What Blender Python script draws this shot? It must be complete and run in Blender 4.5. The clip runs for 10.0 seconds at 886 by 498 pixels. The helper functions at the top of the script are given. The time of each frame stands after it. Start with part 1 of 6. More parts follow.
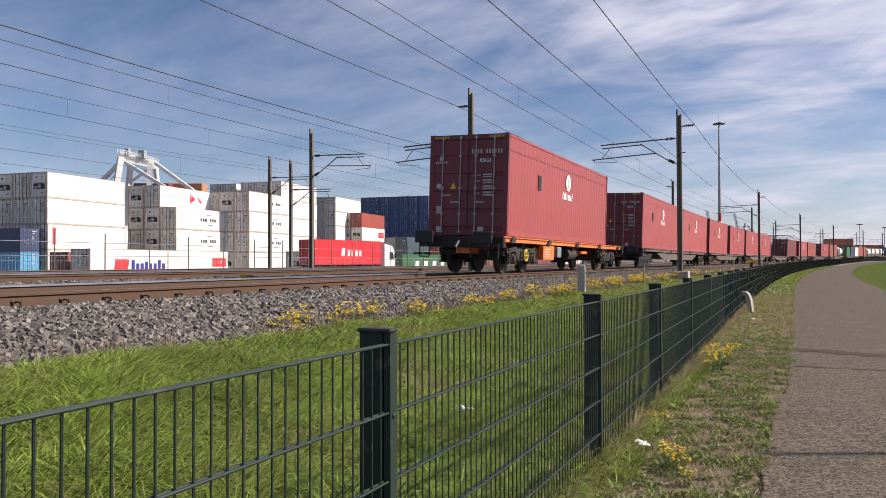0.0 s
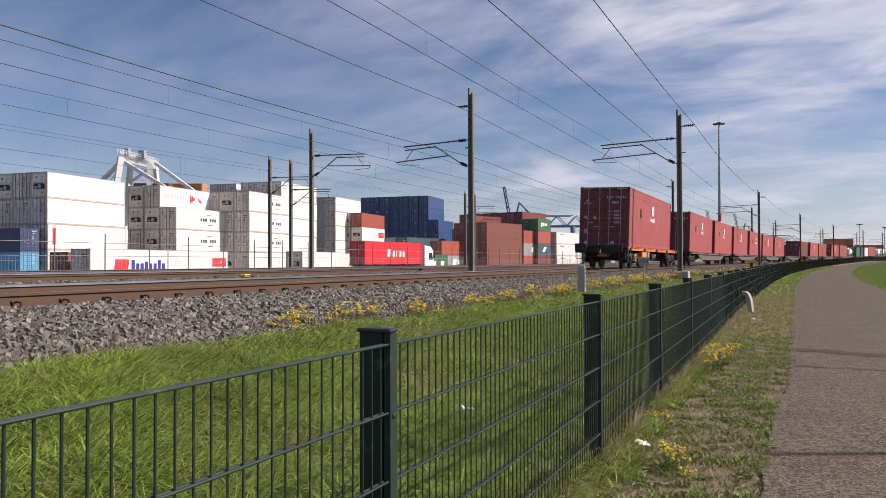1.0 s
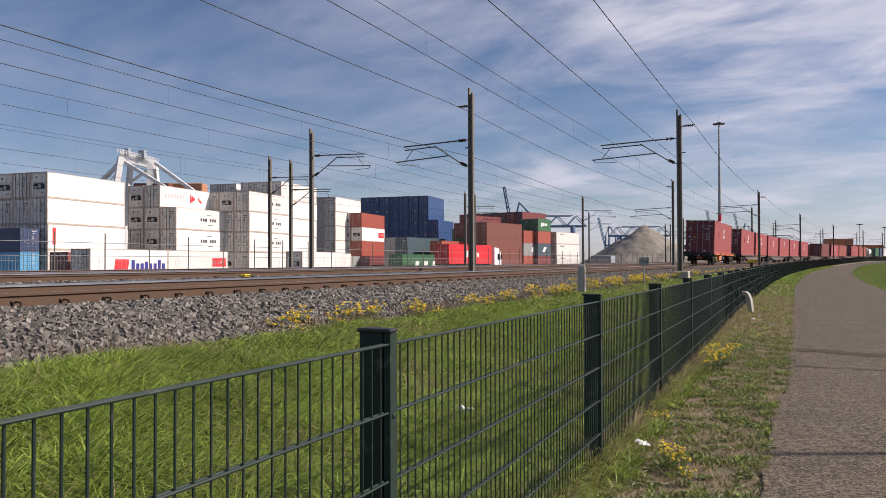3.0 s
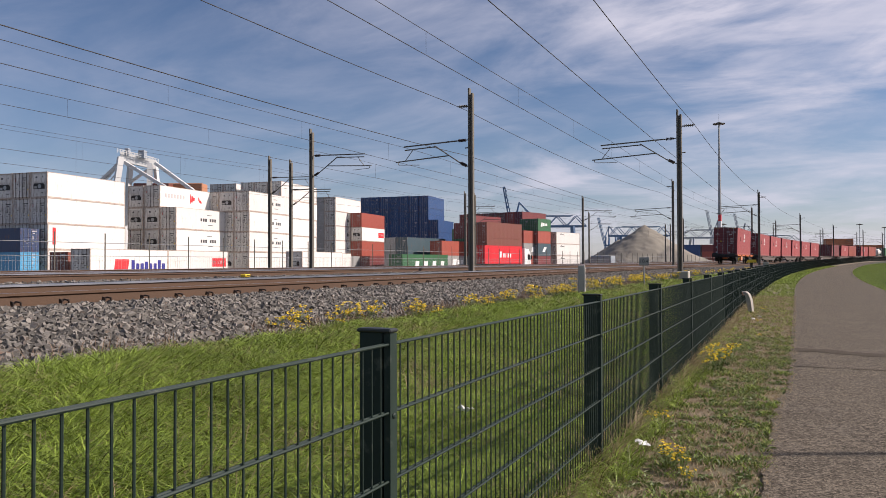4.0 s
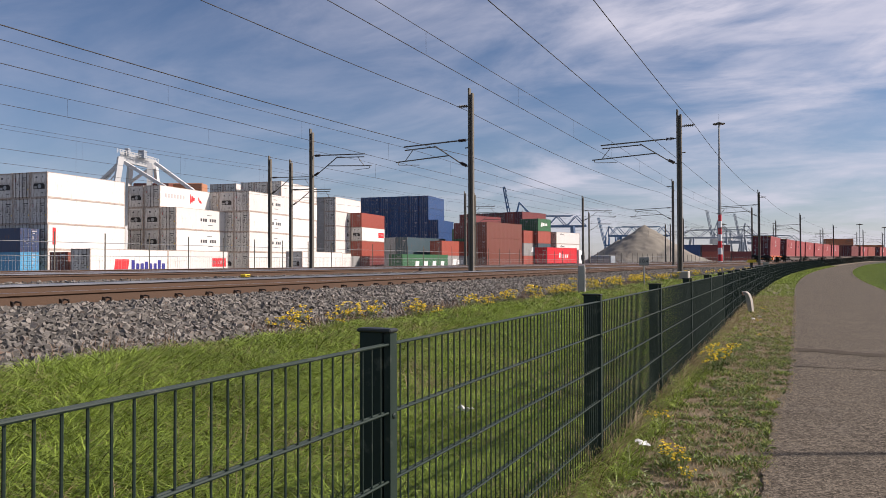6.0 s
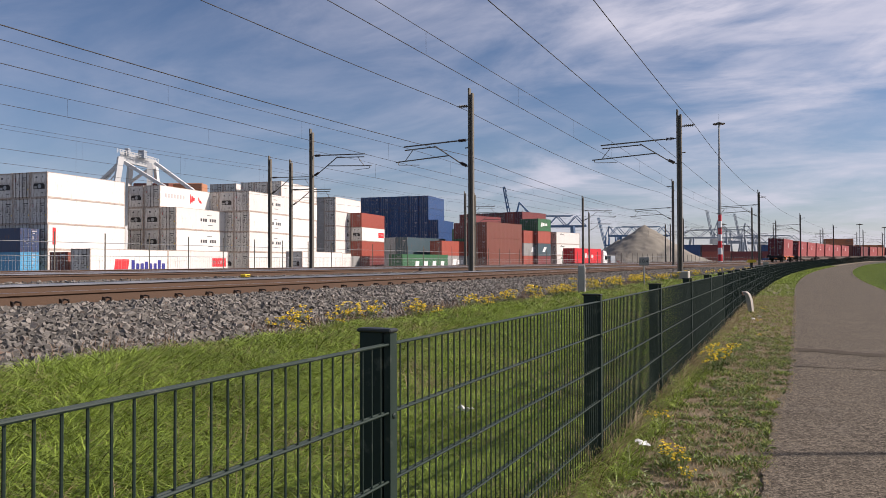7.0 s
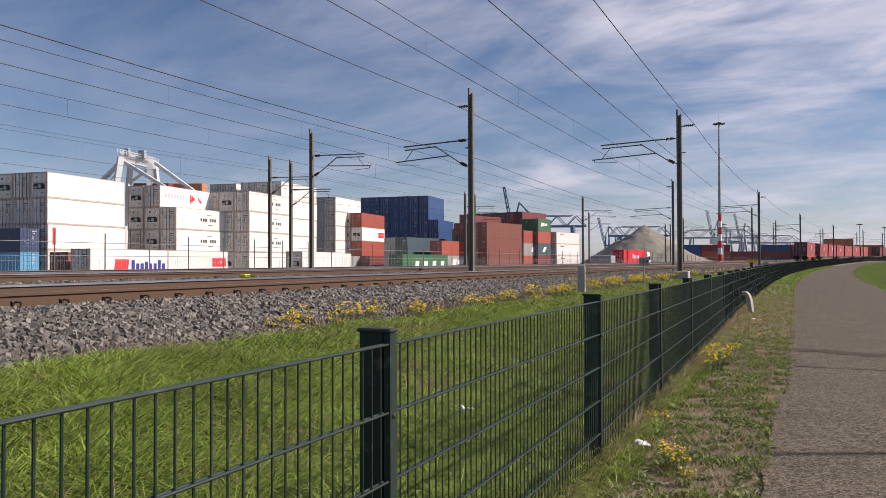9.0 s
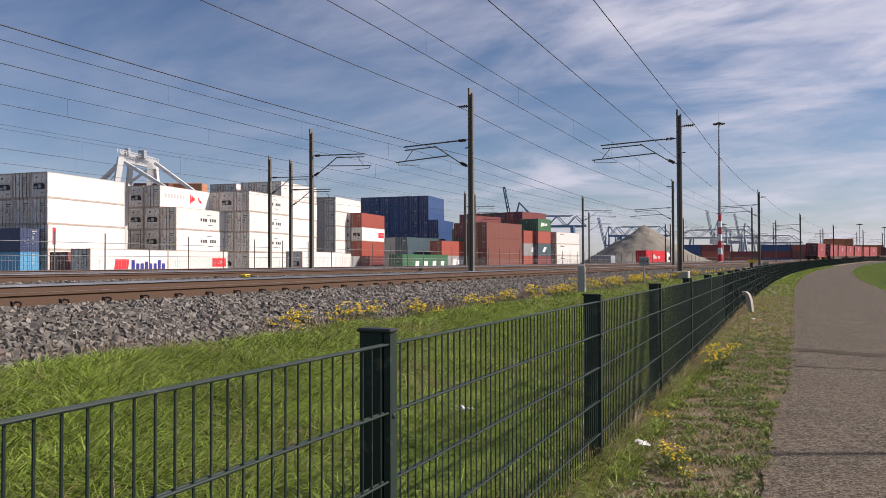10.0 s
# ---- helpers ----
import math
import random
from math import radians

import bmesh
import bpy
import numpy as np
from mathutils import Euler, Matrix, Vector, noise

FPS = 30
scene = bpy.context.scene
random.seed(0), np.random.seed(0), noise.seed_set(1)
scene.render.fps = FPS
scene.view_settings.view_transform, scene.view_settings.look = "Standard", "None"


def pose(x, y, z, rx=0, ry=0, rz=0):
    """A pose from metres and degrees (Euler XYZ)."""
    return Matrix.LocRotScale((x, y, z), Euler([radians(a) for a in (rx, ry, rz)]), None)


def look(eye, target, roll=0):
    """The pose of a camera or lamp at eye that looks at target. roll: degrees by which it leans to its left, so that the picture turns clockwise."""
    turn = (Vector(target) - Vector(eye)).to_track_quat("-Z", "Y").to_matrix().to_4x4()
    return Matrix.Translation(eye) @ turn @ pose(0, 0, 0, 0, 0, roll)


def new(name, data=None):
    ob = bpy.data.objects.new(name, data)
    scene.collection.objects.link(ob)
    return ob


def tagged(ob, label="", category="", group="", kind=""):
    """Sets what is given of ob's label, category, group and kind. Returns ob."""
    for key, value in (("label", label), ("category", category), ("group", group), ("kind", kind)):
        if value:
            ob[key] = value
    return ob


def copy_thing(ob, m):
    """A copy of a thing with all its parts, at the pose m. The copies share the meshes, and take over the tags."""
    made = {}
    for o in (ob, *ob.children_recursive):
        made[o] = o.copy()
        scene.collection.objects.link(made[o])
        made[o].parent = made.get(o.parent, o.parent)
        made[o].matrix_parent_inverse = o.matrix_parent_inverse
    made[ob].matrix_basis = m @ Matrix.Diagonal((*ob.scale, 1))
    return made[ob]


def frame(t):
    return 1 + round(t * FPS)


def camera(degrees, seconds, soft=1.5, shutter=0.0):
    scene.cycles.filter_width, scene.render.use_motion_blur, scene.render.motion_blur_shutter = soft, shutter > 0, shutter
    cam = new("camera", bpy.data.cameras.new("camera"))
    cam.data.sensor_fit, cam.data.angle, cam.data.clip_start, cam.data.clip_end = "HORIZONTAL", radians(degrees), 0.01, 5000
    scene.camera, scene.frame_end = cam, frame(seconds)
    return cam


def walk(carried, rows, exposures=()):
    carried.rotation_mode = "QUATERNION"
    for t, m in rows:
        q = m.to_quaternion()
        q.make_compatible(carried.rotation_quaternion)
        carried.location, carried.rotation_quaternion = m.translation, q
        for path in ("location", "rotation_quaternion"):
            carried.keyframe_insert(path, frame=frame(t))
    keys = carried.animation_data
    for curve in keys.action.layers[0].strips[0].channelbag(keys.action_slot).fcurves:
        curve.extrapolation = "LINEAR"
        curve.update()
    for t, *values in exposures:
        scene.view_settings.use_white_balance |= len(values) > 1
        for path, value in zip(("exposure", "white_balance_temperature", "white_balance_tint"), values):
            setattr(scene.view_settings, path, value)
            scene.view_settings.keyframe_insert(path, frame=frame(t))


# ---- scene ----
cam = camera(60.73, 10.0, soft=0.75)
EYE = Vector((0.0, 0.0, 1.27))
YAW, PITCH = 0.43645, 0.01822
AIM = EYE + Vector((-math.sin(YAW) * math.cos(PITCH), math.cos(YAW) * math.cos(PITCH), math.sin(PITCH)))
walk(cam, [(0.0, look(EYE, AIM, -0.174)), (10.0, look(EYE, AIM, -0.174))], exposures=[(0.0, 0.47, 6350, 20), (0.6, 0.42, 6350, 20), (1.6, 0.29, 6350, 20), (10.0, 0.27, 6350, 20)])

# ---- light: a clear autumn day with thin high cloud, sun to the side ----
SUN_EL, SUN_DIR = radians(34), Vector((0.906, 0.4226))
world = bpy.data.worlds.new("sky")
scene.world = world
world.use_nodes = True
wn, wl = world.node_tree.nodes, world.node_tree.links
bg = wn["Background"]
sky = wn.new("ShaderNodeTexSky")
sky.sky_type, sky.sun_disc = "NISHITA", False
sky.sun_elevation, sky.sun_rotation = SUN_EL, math.atan2(SUN_DIR.x, SUN_DIR.y)
sky.air_density, sky.dust_density, sky.ozone_density = 1.0, 0.3, 4.0
tc = wn.new("ShaderNodeTexCoord")
sep = wn.new("ShaderNodeSeparateXYZ")
wl.new(tc.outputs["Generated"], sep.inputs[0])


def wmath(op, a, b):
    n = wn.new("ShaderNodeMath")
    n.operation = op
    for i, v in enumerate((a, b)):
        if isinstance(v, (int, float)):
            n.inputs[i].default_value = v
        else:
            wl.new(v, n.inputs[i])
    return n.outputs[0]


def wramp(fac, lo, hi):
    n = wn.new("ShaderNodeMapRange")
    n.interpolation_type = "SMOOTHSTEP"
    n.inputs["From Min"].default_value, n.inputs["From Max"].default_value = lo, hi
    wl.new(fac, n.inputs["Value"])
    return n.outputs[0]


up = wmath("ADD", wmath("MAXIMUM", sep.outputs[2], 0.0), 0.22)
plane = wn.new("ShaderNodeCombineXYZ")
wl.new(wmath("DIVIDE", sep.outputs[0], up), plane.inputs[0])
wl.new(wmath("DIVIDE", sep.outputs[1], up), plane.inputs[1])


def cloud_layer(scale, turn, stretch, lo, hi, seed, warp):
    mp = wn.new("ShaderNodeMapping")
    mp.inputs["Rotation"].default_value = (0, 0, radians(turn))
    mp.inputs["Scale"].default_value = (stretch, 1, 1)
    mp.inputs["Location"].default_value = (seed, seed * 0.7, 0)
    wl.new(plane.outputs[0], mp.inputs["Vector"])
    nz = wn.new("ShaderNodeTexNoise")
    nz.inputs["Scale"].default_value, nz.inputs["Detail"].default_value = scale, 7
    nz.inputs["Roughness"].default_value, nz.inputs["Distortion"].default_value = 0.58, warp
    wl.new(mp.outputs[0], nz.inputs["Vector"])
    return wramp(nz.outputs["Fac"], lo, hi)


wisps = cloud_layer(2.3, -62, 0.62, 0.36, 0.74, 5.3, 0.7)
feathers = cloud_layer(6.5, -58, 0.45, 0.32, 0.72, 2.7, 0.3)
veil = cloud_layer(0.7, -70, 0.7, 0.34, 0.62, 1.9, 0.5)
haze = wramp(sep.outputs[2], 0.16, -0.02)


def cloud_bank(cx, cy, turn, length, width, edge):
    """A long soft bank of thin cloud with a ragged rim, in the plane of the cloud layer."""
    mp = wn.new("ShaderNodeMapping")
    mp.vector_type = "TEXTURE"
    mp.inputs["Location"].default_value = (cx, cy, 0)
    mp.inputs["Rotation"].default_value = (0, 0, turn)
    mp.inputs["Scale"].default_value = (length, width, 1)
    wl.new(plane.outputs[0], mp.inputs["Vector"])
    ln = wn.new("ShaderNodeVectorMath")
    ln.operation = "LENGTH"
    wl.new(mp.outputs[0], ln.inputs[0])
    ragged = wmath("ADD", ln.outputs["Value"], wmath("MULTIPLY", wmath("SUBTRACT", 0.5, wmath("MULTIPLY", wmath("ADD", wisps, feathers), 0.5)), edge))
    return wramp(ragged, 1.15, 0.1)


banks = wmath("ADD", wmath("MULTIPLY", cloud_bank(0.217, 1.889, 2.259, 1.196, 0.402, 0.9), 0.44), wmath("MULTIPLY", cloud_bank(-0.846, 2.868, 0.327, 0.235, 0.224, 1.1), 0.35))
# thin cloud shines more towards the sun
sunward = wmath("ADD", wmath("MULTIPLY", sep.outputs[0], SUN_DIR.x), wmath("MULTIPLY", sep.outputs[1], SUN_DIR.y))
glow = wmath("MULTIPLY", wmath("MAXIMUM", wmath("ADD", wmath("MULTIPLY", sunward, 1.7), 0.90), 0.40), wmath("ADD", wmath("MULTIPLY", wmath("MAXIMUM", sep.outputs[2], 0.0), 1.1), 0.85))
thin = wmath("MULTIPLY", wmath("ADD", wmath("MULTIPLY", wisps, 0.75), wmath("MULTIPLY", feathers, 0.25)), wmath("MULTIPLY", glow, wmath("ADD", wmath("MULTIPLY", veil, 0.8), 0.44)))
cover = wmath("MINIMUM", wmath("ADD", wmath("ADD", wmath("MULTIPLY", thin, 0.52), banks), wmath("MULTIPLY", haze, 0.28)), 0.85)
mixc = wn.new("ShaderNodeMix")
mixc.data_type = "RGBA"
wl.new(cover, mixc.inputs["Factor"])
wl.new(sky.outputs[0], mixc.inputs["A"])
mixc.inputs["B"].default_value = (8.6, 8.7, 9.4, 1)
wl.new(mixc.outputs["Result"], bg.inputs["Color"])
bg.inputs["Strength"].default_value = 0.066

sun = new("sun", bpy.data.lights.new("sun", "SUN"))
sun.data.energy, sun.data.angle, sun.data.color = 5.0, radians(0.53), (1.0, 0.905, 0.76)
sun.matrix_basis = look((30, 14, 40), Vector((30, 14, 40)) - Vector((SUN_DIR.x * math.cos(SUN_EL), SUN_DIR.y * math.cos(SUN_EL), math.sin(SUN_EL))))


# ---- materials ----
def material(name, color, rough=0.6, metal=0.0, scale=4.0, vary=0.25, fine=40.0, bump=0.0, dirt=None, dirt_amount=0.0, stretch=(1, 1, 1), coords="Object", per_object=0.0, per_island=0.0, translucent=0.0, spec=0.5, grain_gain=1.0):
    m = bpy.data.materials.new(name)
    m.use_nodes = True
    n, l = m.node_tree.nodes, m.node_tree.links
    b = n["Principled BSDF"]
    b.inputs["Roughness"].default_value, b.inputs["Metallic"].default_value = rough, metal
    b.inputs["Specular IOR Level"].default_value = spec
    t = n.new("ShaderNodeTexCoord")
    mp = n.new("ShaderNodeMapping")
    mp.inputs["Scale"].default_value = stretch
    l.new(t.outputs[coords], mp.inputs["Vector"])

    def noise_tex(s, detail=5):
        z = n.new("ShaderNodeTexNoise")
        z.inputs["Scale"].default_value, z.inputs["Detail"].default_value, z.inputs["Roughness"].default_value = s, detail, 0.6
        l.new(mp.outputs[0], z.inputs["Vector"])
        return z.outputs["Fac"]

    def calc(op, a, b2):
        z = n.new("ShaderNodeMath")
        z.operation = op
        for i, v in enumerate((a, b2)):
            if isinstance(v, (int, float)):
                z.inputs[i].default_value = v
            else:
                l.new(v, z.inputs[i])
        return z.outputs[0]

    coarse, grain = noise_tex(scale), noise_tex(fine, 3)
    v = calc("ADD", calc("MULTIPLY", calc("SUBTRACT", coarse, 0.5), 2 * vary), calc("MULTIPLY", calc("SUBTRACT", grain, 0.5), vary * grain_gain))
    if per_object:
        o = n.new("ShaderNodeObjectInfo")
        v = calc("ADD", v, calc("MULTIPLY", calc("SUBTRACT", o.outputs["Random"], 0.5), per_object))
    if per_island:
        g = n.new("ShaderNodeNewGeometry")
        v = calc("ADD", v, calc("MULTIPLY", calc("SUBTRACT", g.outputs["Random Per Island"], 0.5), per_island))
    gain = calc("MAXIMUM", calc("ADD", v, 1.0), 0.05)
    col = n.new("ShaderNodeVectorMath")
    col.operation = "SCALE"
    col.inputs[0].default_value = color
    l.new(gain, col.inputs["Scale"])
    out = col.outputs[0]
    if dirt:
        mx = n.new("ShaderNodeMix")
        mx.data_type = "RGBA"
        rng = n.new("ShaderNodeMapRange")
        rng.inputs["From Min"].default_value, rng.inputs["From Max"].default_value = 0.62 - dirt_amount * 0.35, 0.78
        l.new(noise_tex(scale * 2.7, 8), rng.inputs["Value"])
        l.new(rng.outputs[0], mx.inputs["Factor"])
        l.new(out, mx.inputs["A"])
        mx.inputs["B"].default_value = (*dirt, 1)
        out = mx.outputs["Result"]
    l.new(out, b.inputs["Base Color"])
    if bump:
        bp = n.new("ShaderNodeBump")
        bp.inputs["Strength"].default_value, bp.inputs["Distance"].default_value = bump, 0.02
        l.new(grain, bp.inputs["Height"])
        l.new(bp.outputs[0], b.inputs["Normal"])
    r = calc("ADD", calc("MULTIPLY", calc("SUBTRACT", coarse, 0.5), 0.25), rough)
    l.new(r, b.inputs["Roughness"])
    if translucent:
        b.inputs["Subsurface Weight"].default_value = 0.0
        tr = n.new("ShaderNodeBsdfTranslucent")
        l.new(out, tr.inputs["Color"])
        ms = n.new("ShaderNodeMixShader")
        ms.inputs[0].default_value = translucent
        l.new(b.outputs[0], ms.inputs[1])
        l.new(tr.outputs[0], ms.inputs[2])
        l.new(ms.outputs[0], n["Material Output"].inputs["Surface"])
    return m


RUST = (0.16, 0.07, 0.035)
M = {}
# earth colour darkened to carry the shade between grass blades
M["shaded_soil"] = material("shaded_soil", (0.04, 0.05, 0.014), 0.95, scale=0.35, vary=0.35, fine=9, bump=0.6)
M["verge"] = material("verge_soil", (0.190, 0.147, 0.094), 0.95, scale=1.6, vary=0.35, fine=48, grain_gain=2.5, bump=0.8, dirt=(0.10, 0.11, 0.04), dirt_amount=0.55)
M["asphalt"] = material("asphalt", (0.118, 0.099, 0.075), 0.95, spec=0.15, scale=0.8, vary=0.34, fine=95, grain_gain=11.0, bump=0.6, dirt=(0.145, 0.124, 0.098), dirt_amount=0.3)


def chippings(m, scale, spread):
    """Each stone chip in the surface gets a brightness of its own."""
    n, l = m.node_tree.nodes, m.node_tree.links
    b = n["Principled BSDF"]
    src = b.inputs["Base Color"].links[0].from_socket
    co = n.new("ShaderNodeTexCoord")
    vo = n.new("ShaderNodeTexVoronoi")
    vo.inputs["Scale"].default_value = scale
    l.new(co.outputs["Object"], vo.inputs["Vector"])
    hs = n.new("ShaderNodeSeparateColor")
    l.new(vo.outputs["Color"], hs.inputs[0])
    rg = n.new("ShaderNodeMapRange")
    rg.inputs["To Min"].default_value, rg.inputs["To Max"].default_value = 1.0 - spread, 1.0 + spread
    l.new(hs.outputs[0], rg.inputs["Value"])
    sc = n.new("ShaderNodeVectorMath")
    sc.operation = "SCALE"
    l.new(src, sc.inputs[0])
    l.new(rg.outputs[0], sc.inputs["Scale"])
    l.new(sc.outputs[0], b.inputs["Base Color"])
    bp = n.new("ShaderNodeBump")
    bp.inputs["Strength"].default_value, bp.inputs["Distance"].default_value = 0.9, 0.006
    l.new(hs.outputs[1], bp.inputs["Height"])
    l.new(bp.outputs[0], b.inputs["Normal"])


chippings(M["asphalt"], 62.0, 0.62)
M["tar"] = material("tar_seam", (0.082, 0.068, 0.052), 0.95, spec=0.1, scale=3, vary=0.3, fine=60, bump=0.4)
M["yard"] = material("yard_paving", (0.16, 0.15, 0.14), 0.9, scale=0.2, vary=0.25, fine=8, bump=0.2)
# bed colour near black: paints the shade in the gaps between stones
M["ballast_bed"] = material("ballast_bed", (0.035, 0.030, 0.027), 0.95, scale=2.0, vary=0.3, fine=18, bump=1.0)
M["stone"] = material("ballast_stone", (0.136, 0.125, 0.109), 0.8, scale=3.0, vary=0.15, fine=60, bump=0.3, per_island=1.35, dirt=(0.17, 0.11, 0.075), dirt_amount=0.15)
M["grass"] = material("grass_blade", (0.210, 0.284, 0.044), 0.55, scale=0.5, vary=0.42, fine=2.2, per_island=1.55, translucent=0.22, spec=0.3)
M["dry"] = material("dry_grass", (0.34, 0.26, 0.15), 0.7, scale=0.8, vary=0.25, fine=4, per_island=0.5, translucent=0.25)
M["withered"] = material("withered_weed", (0.20, 0.125, 0.075), 0.7, scale=0.8, vary=0.3, fine=4, per_island=0.7, translucent=0.15)
M["weed"] = material("weed_leaf", (0.14, 0.19, 0.05), 0.55, scale=2, vary=0.3, fine=9, per_island=0.6, translucent=0.3)
M["petal"] = material("yellow_petal", (0.82, 0.60, 0.015), 0.6, scale=6, vary=0.12, fine=30, per_island=0.25, translucent=0.2)
M["rail"] = material("rusty_rail", (0.088, 0.050, 0.029), 0.75, 0.2, scale=3, vary=0.25, fine=40, bump=0.2)
M["rail_top"] = material("polished_rail_head", (0.50, 0.50, 0.52), 0.34, 1.0, scale=2, vary=0.1, fine=30)
M["sleeper"] = material("sleeper_concrete", (0.115, 0.080, 0.055), 0.9, scale=3, vary=0.25, fine=30, bump=0.3)
M["clip"] = material("rail_clip", (0.05, 0.035, 0.028), 0.7, 0.4, scale=8, vary=0.3, fine=40)
M["fence"] = material("green_coated_steel", (0.019, 0.033, 0.026), 0.55, spec=0.22, scale=6, vary=0.18, fine=60, dirt=(0.10, 0.11, 0.09), dirt_amount=0.12)
M["fence_cap"] = material("black_plastic", (0.018, 0.022, 0.022), 0.5, scale=9, vary=0.2, fine=60)
M["mast"] = material("weathered_mast_steel", (0.155, 0.142, 0.118), 0.75, 0.2, scale=3, vary=0.25, fine=30, dirt=(0.10, 0.075, 0.055), dirt_amount=0.15)
M["wire"] = material("overhead_wire", (0.05, 0.045, 0.04), 0.6, 0.6, scale=2, vary=0.2)
M["insulator"] = material("brown_insulator", (0.045, 0.03, 0.025), 0.35, scale=6, vary=0.2)
M["concrete"] = material("concrete", (0.36, 0.34, 0.30), 0.9, scale=2.5, vary=0.2, fine=35, bump=0.3)
M["galv"] = material("galvanised_steel", (0.33, 0.34, 0.34), 0.5, 0.6, scale=3, vary=0.15, fine=40)
M["black"] = material("dark_steel", (0.022, 0.020, 0.020), 0.6, 0.2, scale=4, vary=0.3, fine=30)
M["bogie"] = material("bogie_steel", (0.034, 0.029, 0.025), 0.75, 0.2, scale=5, vary=0.35, fine=40, dirt=(0.075, 0.052, 0.038), dirt_amount=0.4)
M["wagon_brown"] = material("wagon_frame_brown", (0.13, 0.10, 0.085), 0.7, 0.1, scale=3, vary=0.3, fine=30, dirt=(0.07, 0.055, 0.045), dirt_amount=0.4)
M["orange"] = material("wagon_orange", (0.72, 0.185, 0.035), 0.5, scale=2.5, vary=0.15, fine=30, dirt=(0.12, 0.06, 0.035), dirt_amount=0.35)
M["wheel"] = material("wheel_steel", (0.045, 0.037, 0.031), 0.6, 0.3, scale=6, vary=0.3, fine=40)
M["yellow"] = material("yellow_paint", (0.70, 0.48, 0.03), 0.5, scale=5, vary=0.15, fine=40)
M["white"] = material("white_marking", (0.78, 0.78, 0.76), 0.6, scale=3, vary=0.08, fine=40)
M["dim"] = material("faded_white_marking", (0.45, 0.42, 0.41), 0.6, scale=6, vary=0.2, fine=60)
M["rubber"] = material("tyre_rubber", (0.02, 0.02, 0.02), 0.8, scale=8, vary=0.2)
M["glass"] = material("dark_glass", (0.015, 0.02, 0.025), 0.08, scale=3, vary=0.1)
M["logo_red"] = material("logo_red", (0.62, 0.03, 0.035), 0.5, scale=3, vary=0.08)
M["logo_blue"] = material("logo_blue", (0.03, 0.03, 0.22), 0.5, scale=3, vary=0.08)
M["logo_dark"] = material("logo_dark", (0.05, 0.05, 0.055), 0.5, scale=3, vary=0.08)
M["gravel"] = material("gravel_heap", (0.235, 0.215, 0.175), 0.95, scale=0.25, vary=0.22, fine=3, bump=1.0)
# crane paint lightened, with the haze of distance mixed into its colour
M["crane_hazy_blue"] = material("crane_hazy_blue", (0.09, 0.17, 0.29), 0.6, scale=0.3, vary=0.12, fine=3)
M["crane_grey"] = material("crane_grey", (0.30, 0.34, 0.38), 0.6, scale=0.3, vary=0.12, fine=3)
M["crane_white"] = material("crane_white", (0.62, 0.63, 0.62), 0.6, scale=0.3, vary=0.12, fine=3)
M["brick_red"] = material("roof_orange", (0.42, 0.19, 0.10), 0.7, scale=0.3, vary=0.12, fine=3)
PAINT = {
    "maroon": ((0.345, 0.066, 0.064), 0.12), "red": ((0.62, 0.020, 0.028), 0.08), "rust_red": ((0.33, 0.075, 0.050), 0.2), "dark_red": ((0.17, 0.035, 0.035), 0.25),
    "white": ((0.72, 0.70, 0.66), 0.10), "grey": ((0.30, 0.30, 0.29), 0.15), "blue": ((0.024, 0.066, 0.175), 0.15), "sky_blue": ((0.08, 0.30, 0.50), 0.15),
    "navy": ((0.035, 0.055, 0.12), 0.15), "green": ((0.035, 0.13, 0.055), 0.12), "teal": ((0.055, 0.095, 0.115), 0.15), "brown": ((0.20, 0.065, 0.045), 0.25), "orange": ((0.50, 0.16, 0.06), 0.2),
}
# container maroon darkened to paint in the shade on end faces, plus random dirt
M["maroon_end_shade"] = material("shade_darkened_maroon", (0.165, 0.025, 0.030), 0.5, scale=1.4, vary=0.2, fine=14, dirt=(0.10, 0.03, 0.03), dirt_amount=0.35, per_object=0.2)
M["reefer_frame"] = material("reefer_frame", (0.50, 0.45, 0.40), 0.6, scale=1.6, vary=0.2, fine=14, dirt=(0.22, 0.12, 0.06), dirt_amount=0.75, per_object=0.3)
M["reefer_end"] = material("reefer_end", (0.62, 0.60, 0.56), 0.55, scale=1.4, vary=0.16, fine=10, dirt=(0.24, 0.19, 0.15), dirt_amount=0.45, stretch=(1, 1, 0.4), per_object=0.3)
for key, (c, d) in PAINT.items():
    M["c_" + key] = material("container_" + key, c, 0.45, scale=0.9, vary=0.10, fine=14, dirt=RUST if key != "white" else (0.42, 0.36, 0.30), dirt_amount=d, stretch=(1, 1, 0.35), per_object=0.18)


# ---- geometry helpers ----
def part(name, bm, mat, parent=None, label="", smooth=False):
    me = bpy.data.meshes.new(name)
    bm.to_mesh(me)
    bm.free()
    for m in mat if isinstance(mat, (list, tuple)) else (mat,):
        me.materials.append(m)
    if smooth:
        me.shade_smooth()
    ob = new(name, me)
    ob.parent = parent
    if label:
        ob["label"] = label
    return ob


def box(bm, x0, x1, y0, y1, z0, z1, mi=0, bevel=0.0):
    r = bmesh.ops.create_cube(bm, size=1.0, matrix=Matrix.LocRotScale(((x0 + x1) / 2, (y0 + y1) / 2, (z0 + z1) / 2), None, (abs(x1 - x0), abs(y1 - y0), abs(z1 - z0))))
    faces = {f for v in r["verts"] for f in v.link_faces}
    for f in faces:
        f.material_index = mi
    if bevel:
        bmesh.ops.bevel(bm, geom=list({e for f in faces for e in f.edges}), offset=bevel, segments=1, affect="EDGES", clamp_overlap=True)


